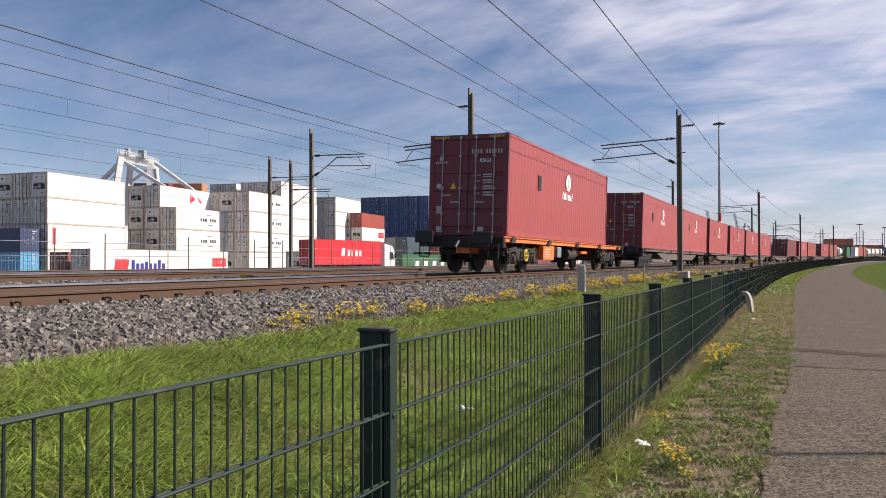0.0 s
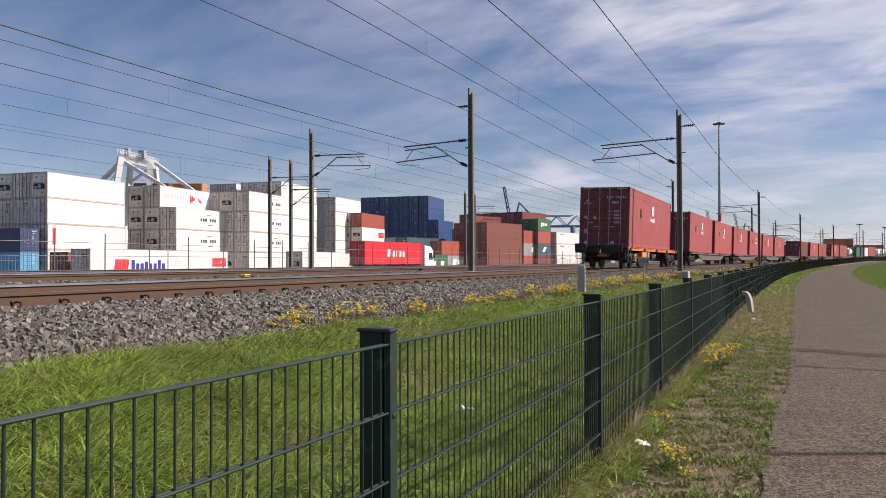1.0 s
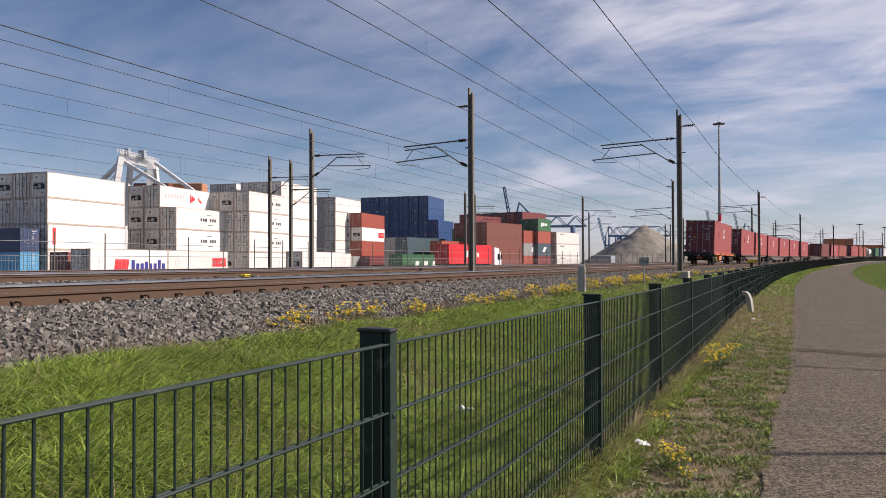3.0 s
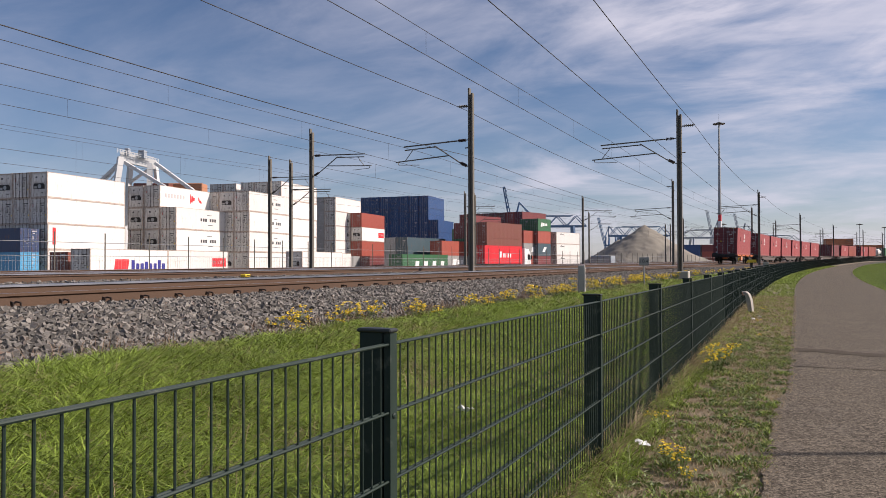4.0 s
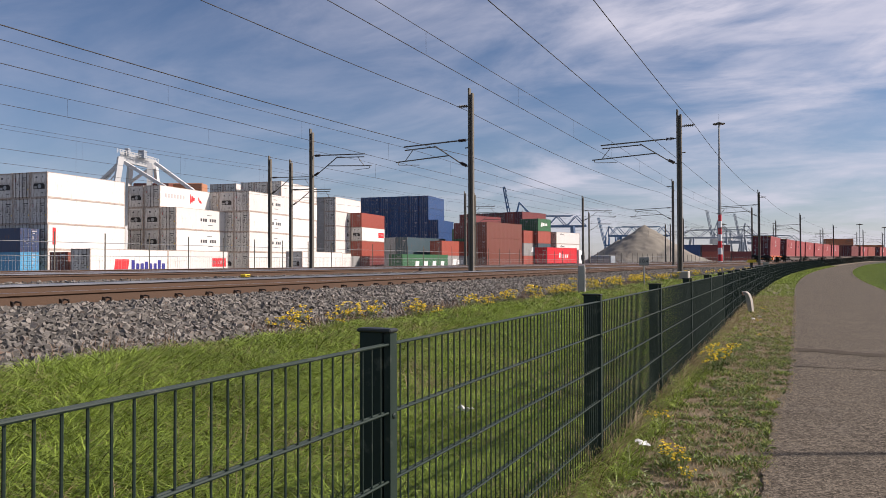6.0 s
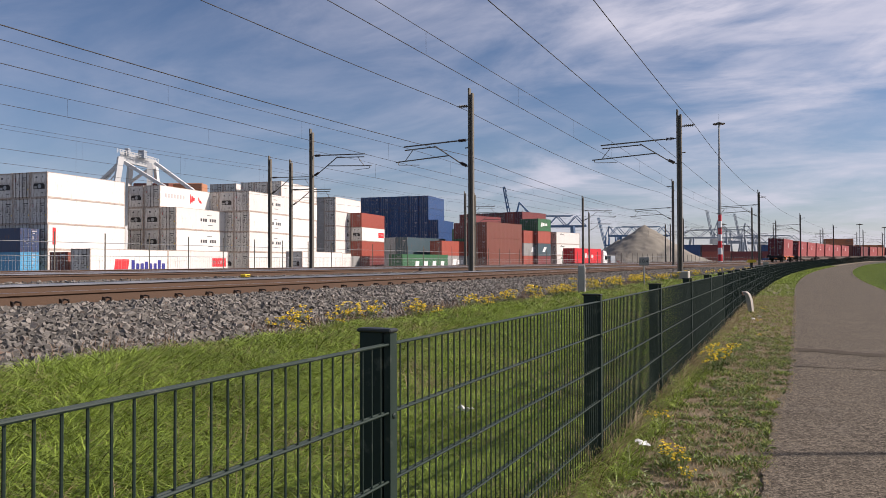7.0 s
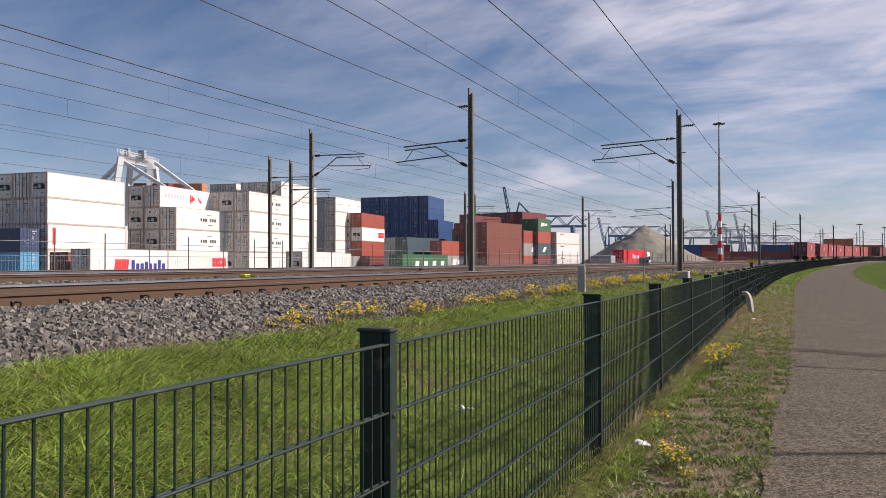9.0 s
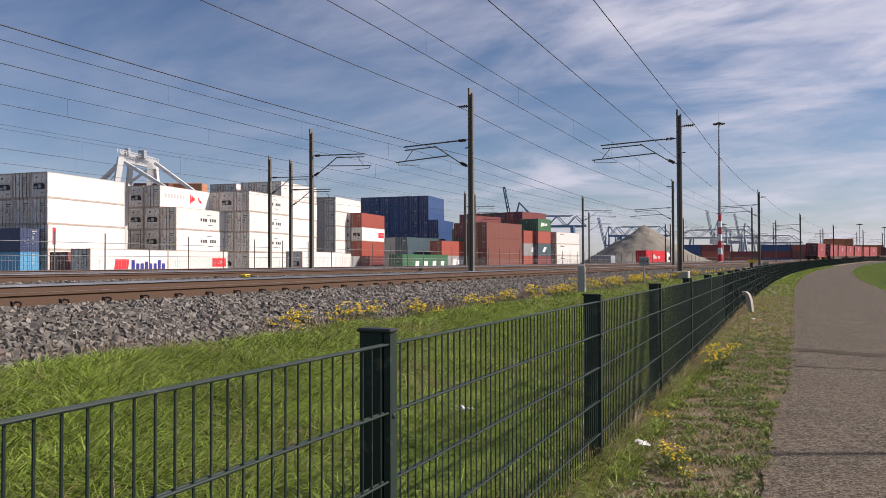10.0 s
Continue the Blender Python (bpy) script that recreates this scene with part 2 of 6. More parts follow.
def rod(bm, a, b, r0, r1=None, n=8, mi=0, caps=True):
    a, b = Vector(a), Vector(b)
    r1 = r0 if r1 is None else r1
    q = (b - a).to_track_quat("Z", "Y").to_matrix()
    rings = []
    for p, r in ((a, r0), (b, r1)):
        rings.append([bm.verts.new(p + q @ Vector((r * math.cos(2 * math.pi * i / n), r * math.sin(2 * math.pi * i / n), 0))) for i in range(n)])
    for i in range(n):
        bm.faces.new((rings[0][i], rings[0][(i + 1) % n], rings[1][(i + 1) % n], rings[1][i])).material_index = mi
    if caps:
        bm.faces.new(rings[0][::-1]).material_index = mi
        bm.faces.new(rings[1]).material_index = mi


def beam(bm, a, b, w, h, mi=0):
    """A square bar from a to b."""
    a, b = Vector(a), Vector(b)
    q = (b - a).to_track_quat("Z", "Y").to_matrix().to_4x4()
    r = bmesh.ops.create_cube(bm, size=1.0, matrix=Matrix.Translation((a + b) / 2) @ q @ Matrix.Diagonal((w, h, (b - a).length, 1)))
    for f in {f for v in r["verts"] for f in v.link_faces}:
        f.material_index = mi


def prism(bm, outline, axis, a, b, mi=0):
    """An outline of pairs pushed along an axis from a to b."""
    def at(u, v, w):
        return {"x": (w, u, v), "y": (u, w, v), "z": (u, v, w)}[axis]
    r0 = [bm.verts.new(at(u, v, a)) for u, v in outline]
    r1 = [bm.verts.new(at(u, v, b)) for u, v in outline]
    k = len(outline)
    for i in range(k):
        bm.faces.new((r0[i], r0[(i + 1) % k], r1[(i + 1) % k], r1[i])).material_index = mi
    bm.faces.new(r0[::-1]).material_index = mi
    bm.faces.new(r1).material_index = mi
    bmesh.ops.recalc_face_normals(bm, faces=bm.faces)


def raw_mesh(name, verts, faces, mat):
    me = bpy.data.meshes.new(name)
    me.from_pydata(verts, [], faces)
    for m in mat if isinstance(mat, (list, tuple)) else (mat,):
        me.materials.append(m)
    return new(name, me)


def thing(name, label, category, group="", m=None, kind=""):
    ob = new(name)
    ob.empty_display_size = 0.2
    if m is not None:
        ob.matrix_basis = m
    return tagged(ob, label, category, group, kind)


def writing(text, size, mat, parent, m, name="lettering"):
    cu = bpy.data.curves.new(name, "FONT")
    cu.body, cu.size, cu.align_x, cu.align_y, cu.extrude = text, size, "CENTER", "CENTER", 0.002
    cu.materials.append(mat)
    ob = new(name, cu)
    ob.parent = parent
    ob.matrix_basis = m
    return ob


# ---- the line of the railway: straight, then a long bend to the side of the path ----
BEND, Y0, STRAIGHT = 0.00095, 19.888, 10.0
RAIL_Z, CANT = 0.975, 0.0343


def line(lat, s):
    th = BEND * max(s - STRAIGHT, 0.0)
    x = (1 - math.cos(th)) / BEND
    y = Y0 + (STRAIGHT + math.sin(th) / BEND if s > STRAIGHT else s)
    return x + lat * math.cos(th), y - lat * math.sin(th), th


def climb(s):
    """The line rises a little with the land."""
    return 0.000015 * max(0.0, s) ** 2


def on_line(lat, s, z, cant=0.0):
    x, y, th = line(lat, s)
    return Matrix.Translation((x, y, z + climb(s))) @ Matrix.Rotation(-th, 4, "Z") @ Matrix.Rotation(cant, 4, "Y")


TRACKS = [(-8.575, RAIL_Z, CANT), (-16.7, 1.02, 0.02), (-23.6, 0.98, 0.0), (-33.8, 0.95, 0.0)]


def fence_x(y):
    return -1.085 - 0.010 * min(15.0, max(0.0, y - 5)) + 0.00058 * max(0.0, y - 31) ** 2


def rise(y):
    return 0.000034 * max(0.0, y) ** 2


def path_left(y):
    return -0.08 - 0.11 / (1 + math.exp(min(50.0, (y - 7.7) / 0.3))) + 0.0006 * max(0.0, y - 31) ** 2


def path_width(y):
    return 3.45


def ground_z(x, y):
    fx = fence_x(y)
    base = min(rise(y), 1.4)
    x = x - line(0, y - Y0)[0] if y > Y0 else x
    edge = fx - (line(0, y - Y0)[0] if y > Y0 else 0.0)
    if x > edge - 0.3:
        bank = x - (edge + 5.0)
        return base + (0.9 * (1 - math.exp(-bank / 9.0)) if bank > 0 and y > 12 else 0.0)
    toe = -5.3
    if x > toe:
        u = (edge - 0.3 - x) / max(0.5, edge - 0.3 - toe)
        return base + (max(0.38, base) - base) * (u * u * (3 - 2 * u))
    if x > -36:
        return max(0.38, base * 0.6)
    return max(-0.05, 0.38 - (-36 - x) * 0.3)


# ---- ground, path, verge, yard ----
def sheet(name, xs_of, ys, z_of, mat, kind="structure", label="", category=""):
    verts, faces = [], []
    n = None
    for y in ys:
        xs = xs_of(y)
        n = len(xs)
        verts += [(x, y, z_of(x, y)) for x in xs]
    for j in range(len(ys) - 1):
        for i in range(n - 1):
            a = j * n + i
            faces.append((a, a + 1, a + n + 1, a + n))
    ob = raw_mesh(name, verts, faces, mat)
    ob.data.shade_smooth()
    return tagged(ob, label, category, "", kind)


def steps(*spans):
    out = []
    for a, b, n in spans:
        out += [a + (b - a) * i / n for i in range(n)]
    return out + [spans[-1][1]]


LONG = steps((-60, 0, 12), (0, 40, 40), (40, 120, 32), (120, 320, 20), (320, 4000, 12))
NEAR_Y = steps((-12, 0, 12), (0, 40, 60), (40, 120, 40), (120, 330, 42))

EDGE_Y = steps((-12, 2, 14), (2, 16, 280), (16, 40, 120), (40, 120, 60), (120, 330, 42))


def ground_rows(y):
    c = line(0, y - Y0)[0] if 0 < y - Y0 < 330 else (line(0, 330)[0] if y > Y0 else 0)
    return [-3000, -600] + [c + v for v in steps((-200, -44, 6), (-44, -34, 10), (-34, -6, 7), (-6, 4, 30), (4, 30, 8), (30, 200, 4))] + [900, 3000]


tagged(sheet("ground", ground_rows, LONG, lambda x, y: ground_z(x, min(y, 330)) - 0.01, M["shaded_soil"], label="grassy earth of a flat port area", category="ground"))
tagged(sheet("path", lambda y: [path_left(y) + path_width(y) * i / 8 + (0.045 * noise.noise((y * 2.3, 1.0, 4.0)) + 0.03 * noise.noise((y * 9.0, 3.0, 1.0)) if i == 0 else 0.0) for i in range(9)], EDGE_Y,
             lambda x, y: ground_z(x, y) + 0.012, M["asphalt"], label="grey asphalt cycle path with worn crumbling edges", category="path"))


def seam(y0, y1, wide, seed):
    """A sunken tarred seam across the path, uneven in width."""
    verts, faces, n = [], [], 40
    for i in range(n + 1):
        u = i / n
        y = y0 + (y1 - y0) * u + 0.10 * noise.noise((u * 5, seed, 0.0))
        x = path_left(y) + 0.02 + 3.3 * u
        w = wide * (0.7 + 0.8 * noise.noise((u * 9, seed, 3.0)))
        verts += [(x, y - w, ground_z(x, y) + 0.016), (x, y + w, ground_z(x, y) + 0.016)]
    for i in range(n):
        faces.append((2 * i, 2 * i + 2, 2 * i + 3, 2 * i + 1))
    tagged(raw_mesh("path_seam", verts, faces, M["tar"]), "dark tarred seam across the asphalt path", "path seam", "", "structure")


seam(11.9, 11.1, 0.27, 1.0)
seam(10.05, 9.9, 0.03, 2.0)
tagged(sheet("verge", lambda y: [fence_x(y) - 0.25 + (path_left(y) + 0.03 - fence_x(y) + 0.25) * i / 6 for i in range(7)], NEAR_Y,
             lambda x, y: ground_z(x, y) - 0.004 + 0.012 * noise.noise((x * 3, y * 3, 0)), M["verge"], label="dry sandy verge with sparse weeds between fence and path", category="verge"))
tagged(sheet("yard", lambda y: [-400] + [line(-39, y - Y0)[0] - 40 * i for i in range(6, -1, -1)], steps((-60, 320, 38), (320, 900, 6)), lambda x, y: -0.045, M["yard"], label="paved container yard", category="paving"))


# ---- ballast, rails, sleepers ----
def swept(name, profile, s_list, mat, closed=False, parent=None, label="", category="", kind="structure", top_mat=None):
    """A cross-section of (lat, z) drawn along the line."""
    verts, faces, n = [], [], len(profile)
    for s in s_list:
        for lat, z in profile:
            x, y, _ = line(lat, s)
            verts.append((x, y, z + climb(s)))
    for j in range(len(s_list) - 1):
        for i in range(n if closed else n - 1):
            a, b = j * n + i, j * n + (i + 1) % n
            faces.append((a, b, b + n, a + n))
    ob = raw_mesh(name, verts, faces, mat)
    ob.parent = parent
    if not parent:
        tagged(ob, label, category, "", kind)
    return ob


S_LINE = steps((-60, -10, 5), (-10, 200, 42), (200, 420, 22))
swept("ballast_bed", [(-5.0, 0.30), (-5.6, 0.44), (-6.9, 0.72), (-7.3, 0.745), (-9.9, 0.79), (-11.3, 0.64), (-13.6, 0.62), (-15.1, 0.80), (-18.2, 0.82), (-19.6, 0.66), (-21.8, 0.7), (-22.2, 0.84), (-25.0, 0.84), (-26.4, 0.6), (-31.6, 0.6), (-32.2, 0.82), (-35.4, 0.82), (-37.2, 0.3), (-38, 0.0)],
      S_LINE, M["ballast_bed"], label="crushed-stone ballast bed under the tracks, coloured near black as shade between stones", category="ballast")

RAIL_PROFILE = [(-0.07, 0.0), (0.07, 0.0), (0.07, 0.012), (0.012, 0.03), (0.010, 0.125), (0.036, 0.140), (0.036, 0.166), (0.026, 0.172), (-0.026, 0.172), (-0.036, 0.166), (-0.036, 0.140), (-0.010, 0.125), (-0.012, 0.03), (-0.07, 0.012)]


def sleeper_mesh():
    bm = bmesh.new()
    prism(bm, [(-0.14, -0.2), (0.14, -0.2), (0.14, 0.0), (0.10, 0.03), (-0.10, 0.03), (-0.14, 0.0)], "x", -1.26, 1.26)
    me = bpy.data.meshes.new("sleeper")
    bm.to_mesh(me)
    bm.free()
    me.materials.append(M["sleeper"])
    return me


def clip_mesh():
    bm = bmesh.new()
    for side in (-1, 1):
        box(bm, side * 0.06, side * 0.17, -0.07, 0.07, 0.0, 0.022)
        pts = [(side * 0.15, -0.05, 0.03), (side * 0.16, -0.045, 0.075), (side * 0.10, -0.03, 0.085), (side * 0.07, 0.0, 0.045), (side * 0.10, 0.03, 0.085), (side * 0.16, 0.045, 0.075), (side * 0.15, 0.05, 0.03)]
        for a, b in zip(pts, pts[1:]):
            rod(bm, a, b, 0.011, n=5)
    me = bpy.data.meshes.new("rail_clip")
    bm.to_mesh(me)
    bm.free()
    me.materials.append(M["clip"])
    return me


SLEEPER, CLIP = sleeper_mesh(), clip_mesh()


def railway(lat, z, cant, near):
    tr = thing("railway_track", "railway track with rusty rails on sleepers in ballast", "railway track", "railway tracks", kind="structure")
    for side in (-0.7535, 0.7535):
        rz = z - side * math.sin(cant) - 0.172
        ob = swept("rail", [(lat + side + u, rz + v) for u, v in RAIL_PROFILE], S_LINE, [M["rail"], M["rail_top"]], closed=True, parent=tr)
        k = len(RAIL_PROFILE)
        for i, p in enumerate(ob.data.polygons):
            p.material_index = 1 if i % k in ((5, 6, 7, 8) if side < 0 else (7, 8, 9)) else 0
    last = 150 if near else 45
    for i in range(last):
        s = -18 + 0.6 * i
        m = on_line(lat, s, z - 0.172 - 0.03, cant)
        o = new("sleeper", SLEEPER)
        o.parent, o.matrix_basis = tr, m
        if near and i < 100:
            for side in (0.7535,):
                o = new("rail_clip", CLIP)
                o.parent, o.matrix_basis = tr, on_line(lat, s, z - 0.172, cant) @ Matrix.Translation((side, 0, 0))
    return tr


for i, (lat, z, cant) in enumerate(TRACKS):
    railway(lat, z, cant, i == 0)


# ---- the wire-mesh fence ----
def mesh_panel(bm, a, b, za, zb):
    """Double-wire mat: upright wires 5 cm apart, pairs of level wires 20 cm apart."""
    a, b = Vector((*a, 0)), Vector((*b, 0))
    d = (b - a).normalized()
    side = Vector((d.y, -d.x, 0))
    length = (b - a).length
    n = int(length / 0.05)
    off = (length - n * 0.05) / 2
    near = a.y < 14
    for i in range(n + 1):
        u = off + 0.05 * i
        p = a + d * u
        z = za + (zb - za) * u / length
        rod(bm, p + Vector((0, 0, z + 0.01)), p + Vector((0, 0, z + 1.03)), 0.003, n=6 if near else 3, caps=False)
    for k in range(6):
        for w in (-0.007, 0.007):
            h = 0.03 + 0.2 * k
            rod(bm, a + side * w + Vector((0, 0, za + h)), b + side * w + Vector((0, 0, zb + h)), 0.004, n=6 if near else 4, caps=False)


FENCE_Y = [-3.06, -0.54, 1.966, 4.60, 7.0, 9.43, 11.98, 14.5, 17.0, 19.3, 19.66]
fence = thing("mesh_fence", "low dark green double-wire mesh fence with square posts", "fence", "", kind="structure")
ys = list(FENCE_Y)
while ys[-1] < 240:
    ys.append(ys[-1] + 2.52)
for i, y in enumerate(ys):
    x, z = fence_x(y), ground_z(fence_x(y) + 0.1, y)
    lean = math.atan2(fence_x(y + 1) - fence_x(y - 1), 2)
    m = Matrix.Translation((x, y, z)) @ Matrix.Rotation(-lean, 4, "Z")
    if i == 0:
        bm = bmesh.new()
        box(bm, -0.100, -0.022, -0.02, 0.02, -0.3, 1.065, bevel=0.003)
        prism(bm, [(-0.016, -0.006), (-0.016, -0.02), (0.006, -0.02), (0.006, 0.02), (-0.016, 0.02), (-0.016, 0.006), (-0.010, 0.006), (-0.010, 0.015), (0.001, 0.015), (0.001, -0.015), (-0.010, -0.015), (-0.010, -0.006)], "z", -0.05, 1.062)
        for h in (0.2, 0.6, 0.95):
            rod(bm, (-0.03, 0, h - 0.13), (0.009, 0, h - 0.13), 0.009, n=10)
            rod(bm, (0.009, 0, h - 0.13), (0.012, 0, h - 0.13), 0.009, 0.005, n=10)
        me = bpy.data.meshes.new("post")
        bm.to_mesh(me)
        bm.free()
        me.materials.append(M["fence"])
        bm = bmesh.new()
        box(bm, -0.108, 0.009, -0.025, 0.025, 1.064, 1.076, bevel=0.004)
        box(bm, -0.097, -0.025, -0.018, 0.018, 1.04, 1.064)
        cap = bpy.data.meshes.new("post_cap")
        bm.to_mesh(cap)
        bm.free()
        cap.materials.append(M["fence_cap"])
    po = new("post", me)
    po.parent, po.matrix_basis = fence, m
    co = new("post_cap", cap)
    co.parent = po
    if i + 1 < len(ys):
        y2 = ys[i + 1]
        bm = bmesh.new()
        mesh_panel(bm, (x - 0.008, y), (fence_x(y2) - 0.008, y2), z, ground_z(fence_x(y2) + 0.1, y2))
        part("wire_panel", bm, M["fence"], fence)


# ---- containers ----
def corrugated(bm, u0, u1, v0, v1, pitch, depth, place, mi=0):
    """A corrugated wall: u along, v up; place(u, v, w) gives the point, w outwards from the inner face."""
    n = max(1, round((u1 - u0) / pitch))
    p = (u1 - u0) / n
    cols = []
    for i in range(n):
        u = u0 + i * p
        cols += [(u, 0.0), (u + p * 0.25, 0.0), (u + p * 0.5, -depth), (u + p * 0.75, -depth)]
    cols.append((u1, 0.0))
    lo = [bm.verts.new(place(u, v0, w)) for u, w in cols]
    hi = [bm.verts.new(place(u, v1, w)) for u, w in cols]
    for i in range(len(cols) - 1):
        bm.faces.new((lo[i], lo[i + 1], hi[i + 1], hi[i])).material_index = mi


def container_body(root, L, H, paint, reefer, ends):
    """Frame, two side walls, roof and the two ends of a box L long; its near end is at y = -L / 2."""
    W = 1.219
    # maroon boxes wear the shade-darkened colour on doors and end frames
    panel = M["reefer_end"] if reefer else (M["maroon_end_shade"] if paint == M["c_maroon"] else paint)
    for y in (-1, 1):
        bm = bmesh.new()
        for x in (-1, 1):
            box(bm, x * (W - 0.14), x * W, y * (L / 2 - 0.12), y * L / 2, 0.0, H)
            for z in (0, H - 0.12):
                box(bm, x * (W - 0.16), x * (W + 0.004), y * (L / 2 - 0.17), y * (L / 2 + 0.004), z + 0.001, z + 0.119 + 0.004)
        box(bm, -W + 0.1, W - 0.1, y * (L / 2 - 0.1), y * (L / 2 - 0.006), 0.0, 0.15)
        box(bm, -W + 0.1, W - 0.1, y * (L / 2 - 0.1), y * (L / 2 - 0.006), H - 0.13, H - 0.01)
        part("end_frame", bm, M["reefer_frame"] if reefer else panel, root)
    for x in (-1, 1):
        bm = bmesh.new()
        box(bm, x * (W - 0.07), x * (W - 0.004), -L / 2 + 0.121, L / 2 - 0.121, 0.0, 0.16)
        box(bm, x * (W - 0.02), x * (W + 0.002), -L / 2 + 0.171, L / 2 - 0.171, 0.005, 0.035)
        box(bm, x * (W - 0.07), x * (W - 0.004), -L / 2 + 0.121, L / 2 - 0.121, H - 0.075, H - 0.012)
        part("side_rail", bm, M["reefer_frame"] if reefer else paint, root)
    for x in (-1, 1):
        bm = bmesh.new()
        corrugated(bm, -L / 2 + 0.11, L / 2 - 0.11, 0.15, H - 0.07, 0.10 if reefer else 0.278, 0.010 if reefer else 0.012,
                   lambda u, v, w: (x * (W - 0.012 + w), u, v))
        bmesh.ops.recalc_face_normals(bm, faces=bm.faces)
        part("side_wall", bm, paint, root)
    bm = bmesh.new()
    box(bm, -W + 0.06, W - 0.06, -L / 2 + 0.08, L / 2 - 0.08, H - 0.06, H - 0.03)
    part("roof", bm, paint, root)
    bm = bmesh.new()
    box(bm, -W + 0.1, W - 0.1, L / 2 - 0.09, L / 2 - 0.03, 0.14, H - 0.12)
    part("end_wall", bm, paint, root)
    y = -L / 2
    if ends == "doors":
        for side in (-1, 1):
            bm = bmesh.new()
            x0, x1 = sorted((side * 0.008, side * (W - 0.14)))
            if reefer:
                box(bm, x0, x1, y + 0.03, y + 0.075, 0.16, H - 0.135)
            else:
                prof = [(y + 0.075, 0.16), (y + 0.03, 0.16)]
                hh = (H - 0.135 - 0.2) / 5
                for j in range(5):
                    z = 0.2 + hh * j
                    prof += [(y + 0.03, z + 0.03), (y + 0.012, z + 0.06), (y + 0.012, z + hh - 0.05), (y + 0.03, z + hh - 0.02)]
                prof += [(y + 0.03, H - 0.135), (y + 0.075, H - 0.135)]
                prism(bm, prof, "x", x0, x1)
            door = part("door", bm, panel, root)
            for u in (0.24, 0.80):
                bm = bmesh.new()
                xr = side * u
                rod(bm, (xr, y - 0.018, 0.07), (xr, y - 0.018, H - 0.05), 0.019, n=6)
                for z in (0.10, 0.62, 1.35, H - 0.62, H - 0.10):
                    box(bm, xr - 0.045, xr + 0.045, y - 0.03, y + 0.012, z - 0.03, z + 0.03)
                hz = 0.95 if u < 0.5 else 1.15
                box(bm, min(xr, xr + side * 0.28 * (1 if u < 0.5 else -1)), max(xr, xr + side * 0.28 * (1 if u < 0.5 else -1)), y - 0.032, y - 0.018, hz - 0.02, hz + 0.02)
                part("lock_rod", bm, M["bogie"] if reefer else M["galv"], door, "steel lock rod")
    elif ends == "unit":
        bm = bmesh.new()
        box(bm, -W + 0.14, W - 0.14, y + 0.05, y + 0.09, 0.15, H - 0.13)
        part("unit_panel", bm, panel, root)
        bm = bmesh.new()
        prism(bm, [(-0.72, 0.98), (0.78, 0.98), (0.82, 1.06), (0.82, 1.42), (0.62, 1.62), (-0.62, 1.62), (-0.76, 1.45), (-0.76, 1.06)], "y", y + 0.02, y + 0.055)
        bay = part("compressor_bay", bm, M["black"], root, "dark compressor bay of the cooling unit")
        bm = bmesh.new()
        rod(bm, (0.1, y + 0.022, 1.28), (0.1, y + 0.004, 1.28), 0.24, n=16)
        part("fan_grille", bm, M["galv"], bay, "round fan grille")
        bm = bmesh.new()
        box(bm, -0.68, -0.25, y + 0.008, y + 0.03, 1.05, 1.3, bevel=0.01)
        part("control_box", bm, M["c_grey"], bay)
        bm = bmesh.new()
        box(bm, -0.9, 0.9, y + 0.02, y + 0.055, 1.75, 2.6, bevel=0.02)
        part("upper_panel", bm, panel, root)
        bm = bmesh.new()
        box(bm, -0.86, 0.86, y + 0.025, y + 0.055, 0.2, 0.86, bevel=0.02)
        part("lower_panel", bm, panel, root)
        for x, z, w, h2 in ((-0.45, 2.2, 0.25, 0.2), (0.5, 2.25, 0.12, 0.2), (0.35, 0.5, 0.3, 0.08)):
            flat_mark(root, "label_plate", pose(0, y + 0.018, 0), M["logo_dark"], rect(x, z, w, h2))
    else:
        bm = bmesh.new()
        corrugated(bm, -W + 0.13, W - 0.13, 0.15, H - 0.12, 0.25, 0.04, lambda u, v, w: (u, y + 0.02 - w, v))
        part("end_wall", bm, paint, root)


def side_bars(root, L, spec):
    """Flat marks on the +x wall: y from the near end, z, length, height, colour."""
    for u, z, du, dz, colour, slant in spec:
        bm = bmesh.new()
        prism(bm, [(-L / 2 + u, z), (-L / 2 + u + du, z), (-L / 2 + u + du + slant, z + dz), (-L / 2 + u + slant, z + dz)], "x", 1.2, 1.2225)
        part("marking", bm, M[colour], root)


def flat_mark(root, name, m, mat, outline):
    bm = bmesh.new()
    vs = [bm.verts.new((u, 0, v)) for u, v in outline]
    bm.faces.new(vs)
    r = bmesh.ops.extrude_face_region(bm, geom=bm.faces[:])
    for v in r["geom"]:
        if isinstance(v, bmesh.types.BMVert):
            v.co.y -= 0.003
    bmesh.ops.recalc_face_normals(bm, faces=bm.faces)
    o = part(name, bm, mat, root)
    o.matrix_basis = m
    return o


def rect(u, v, w, h):
    return [(u, v), (u + w, v), (u + w, v + h), (u, v + h)]


def disc(r, n=20):
    return [(r * math.cos(2 * math.pi * k / n), r * math.sin(2 * math.pi * k / n)) for k in range(n)]


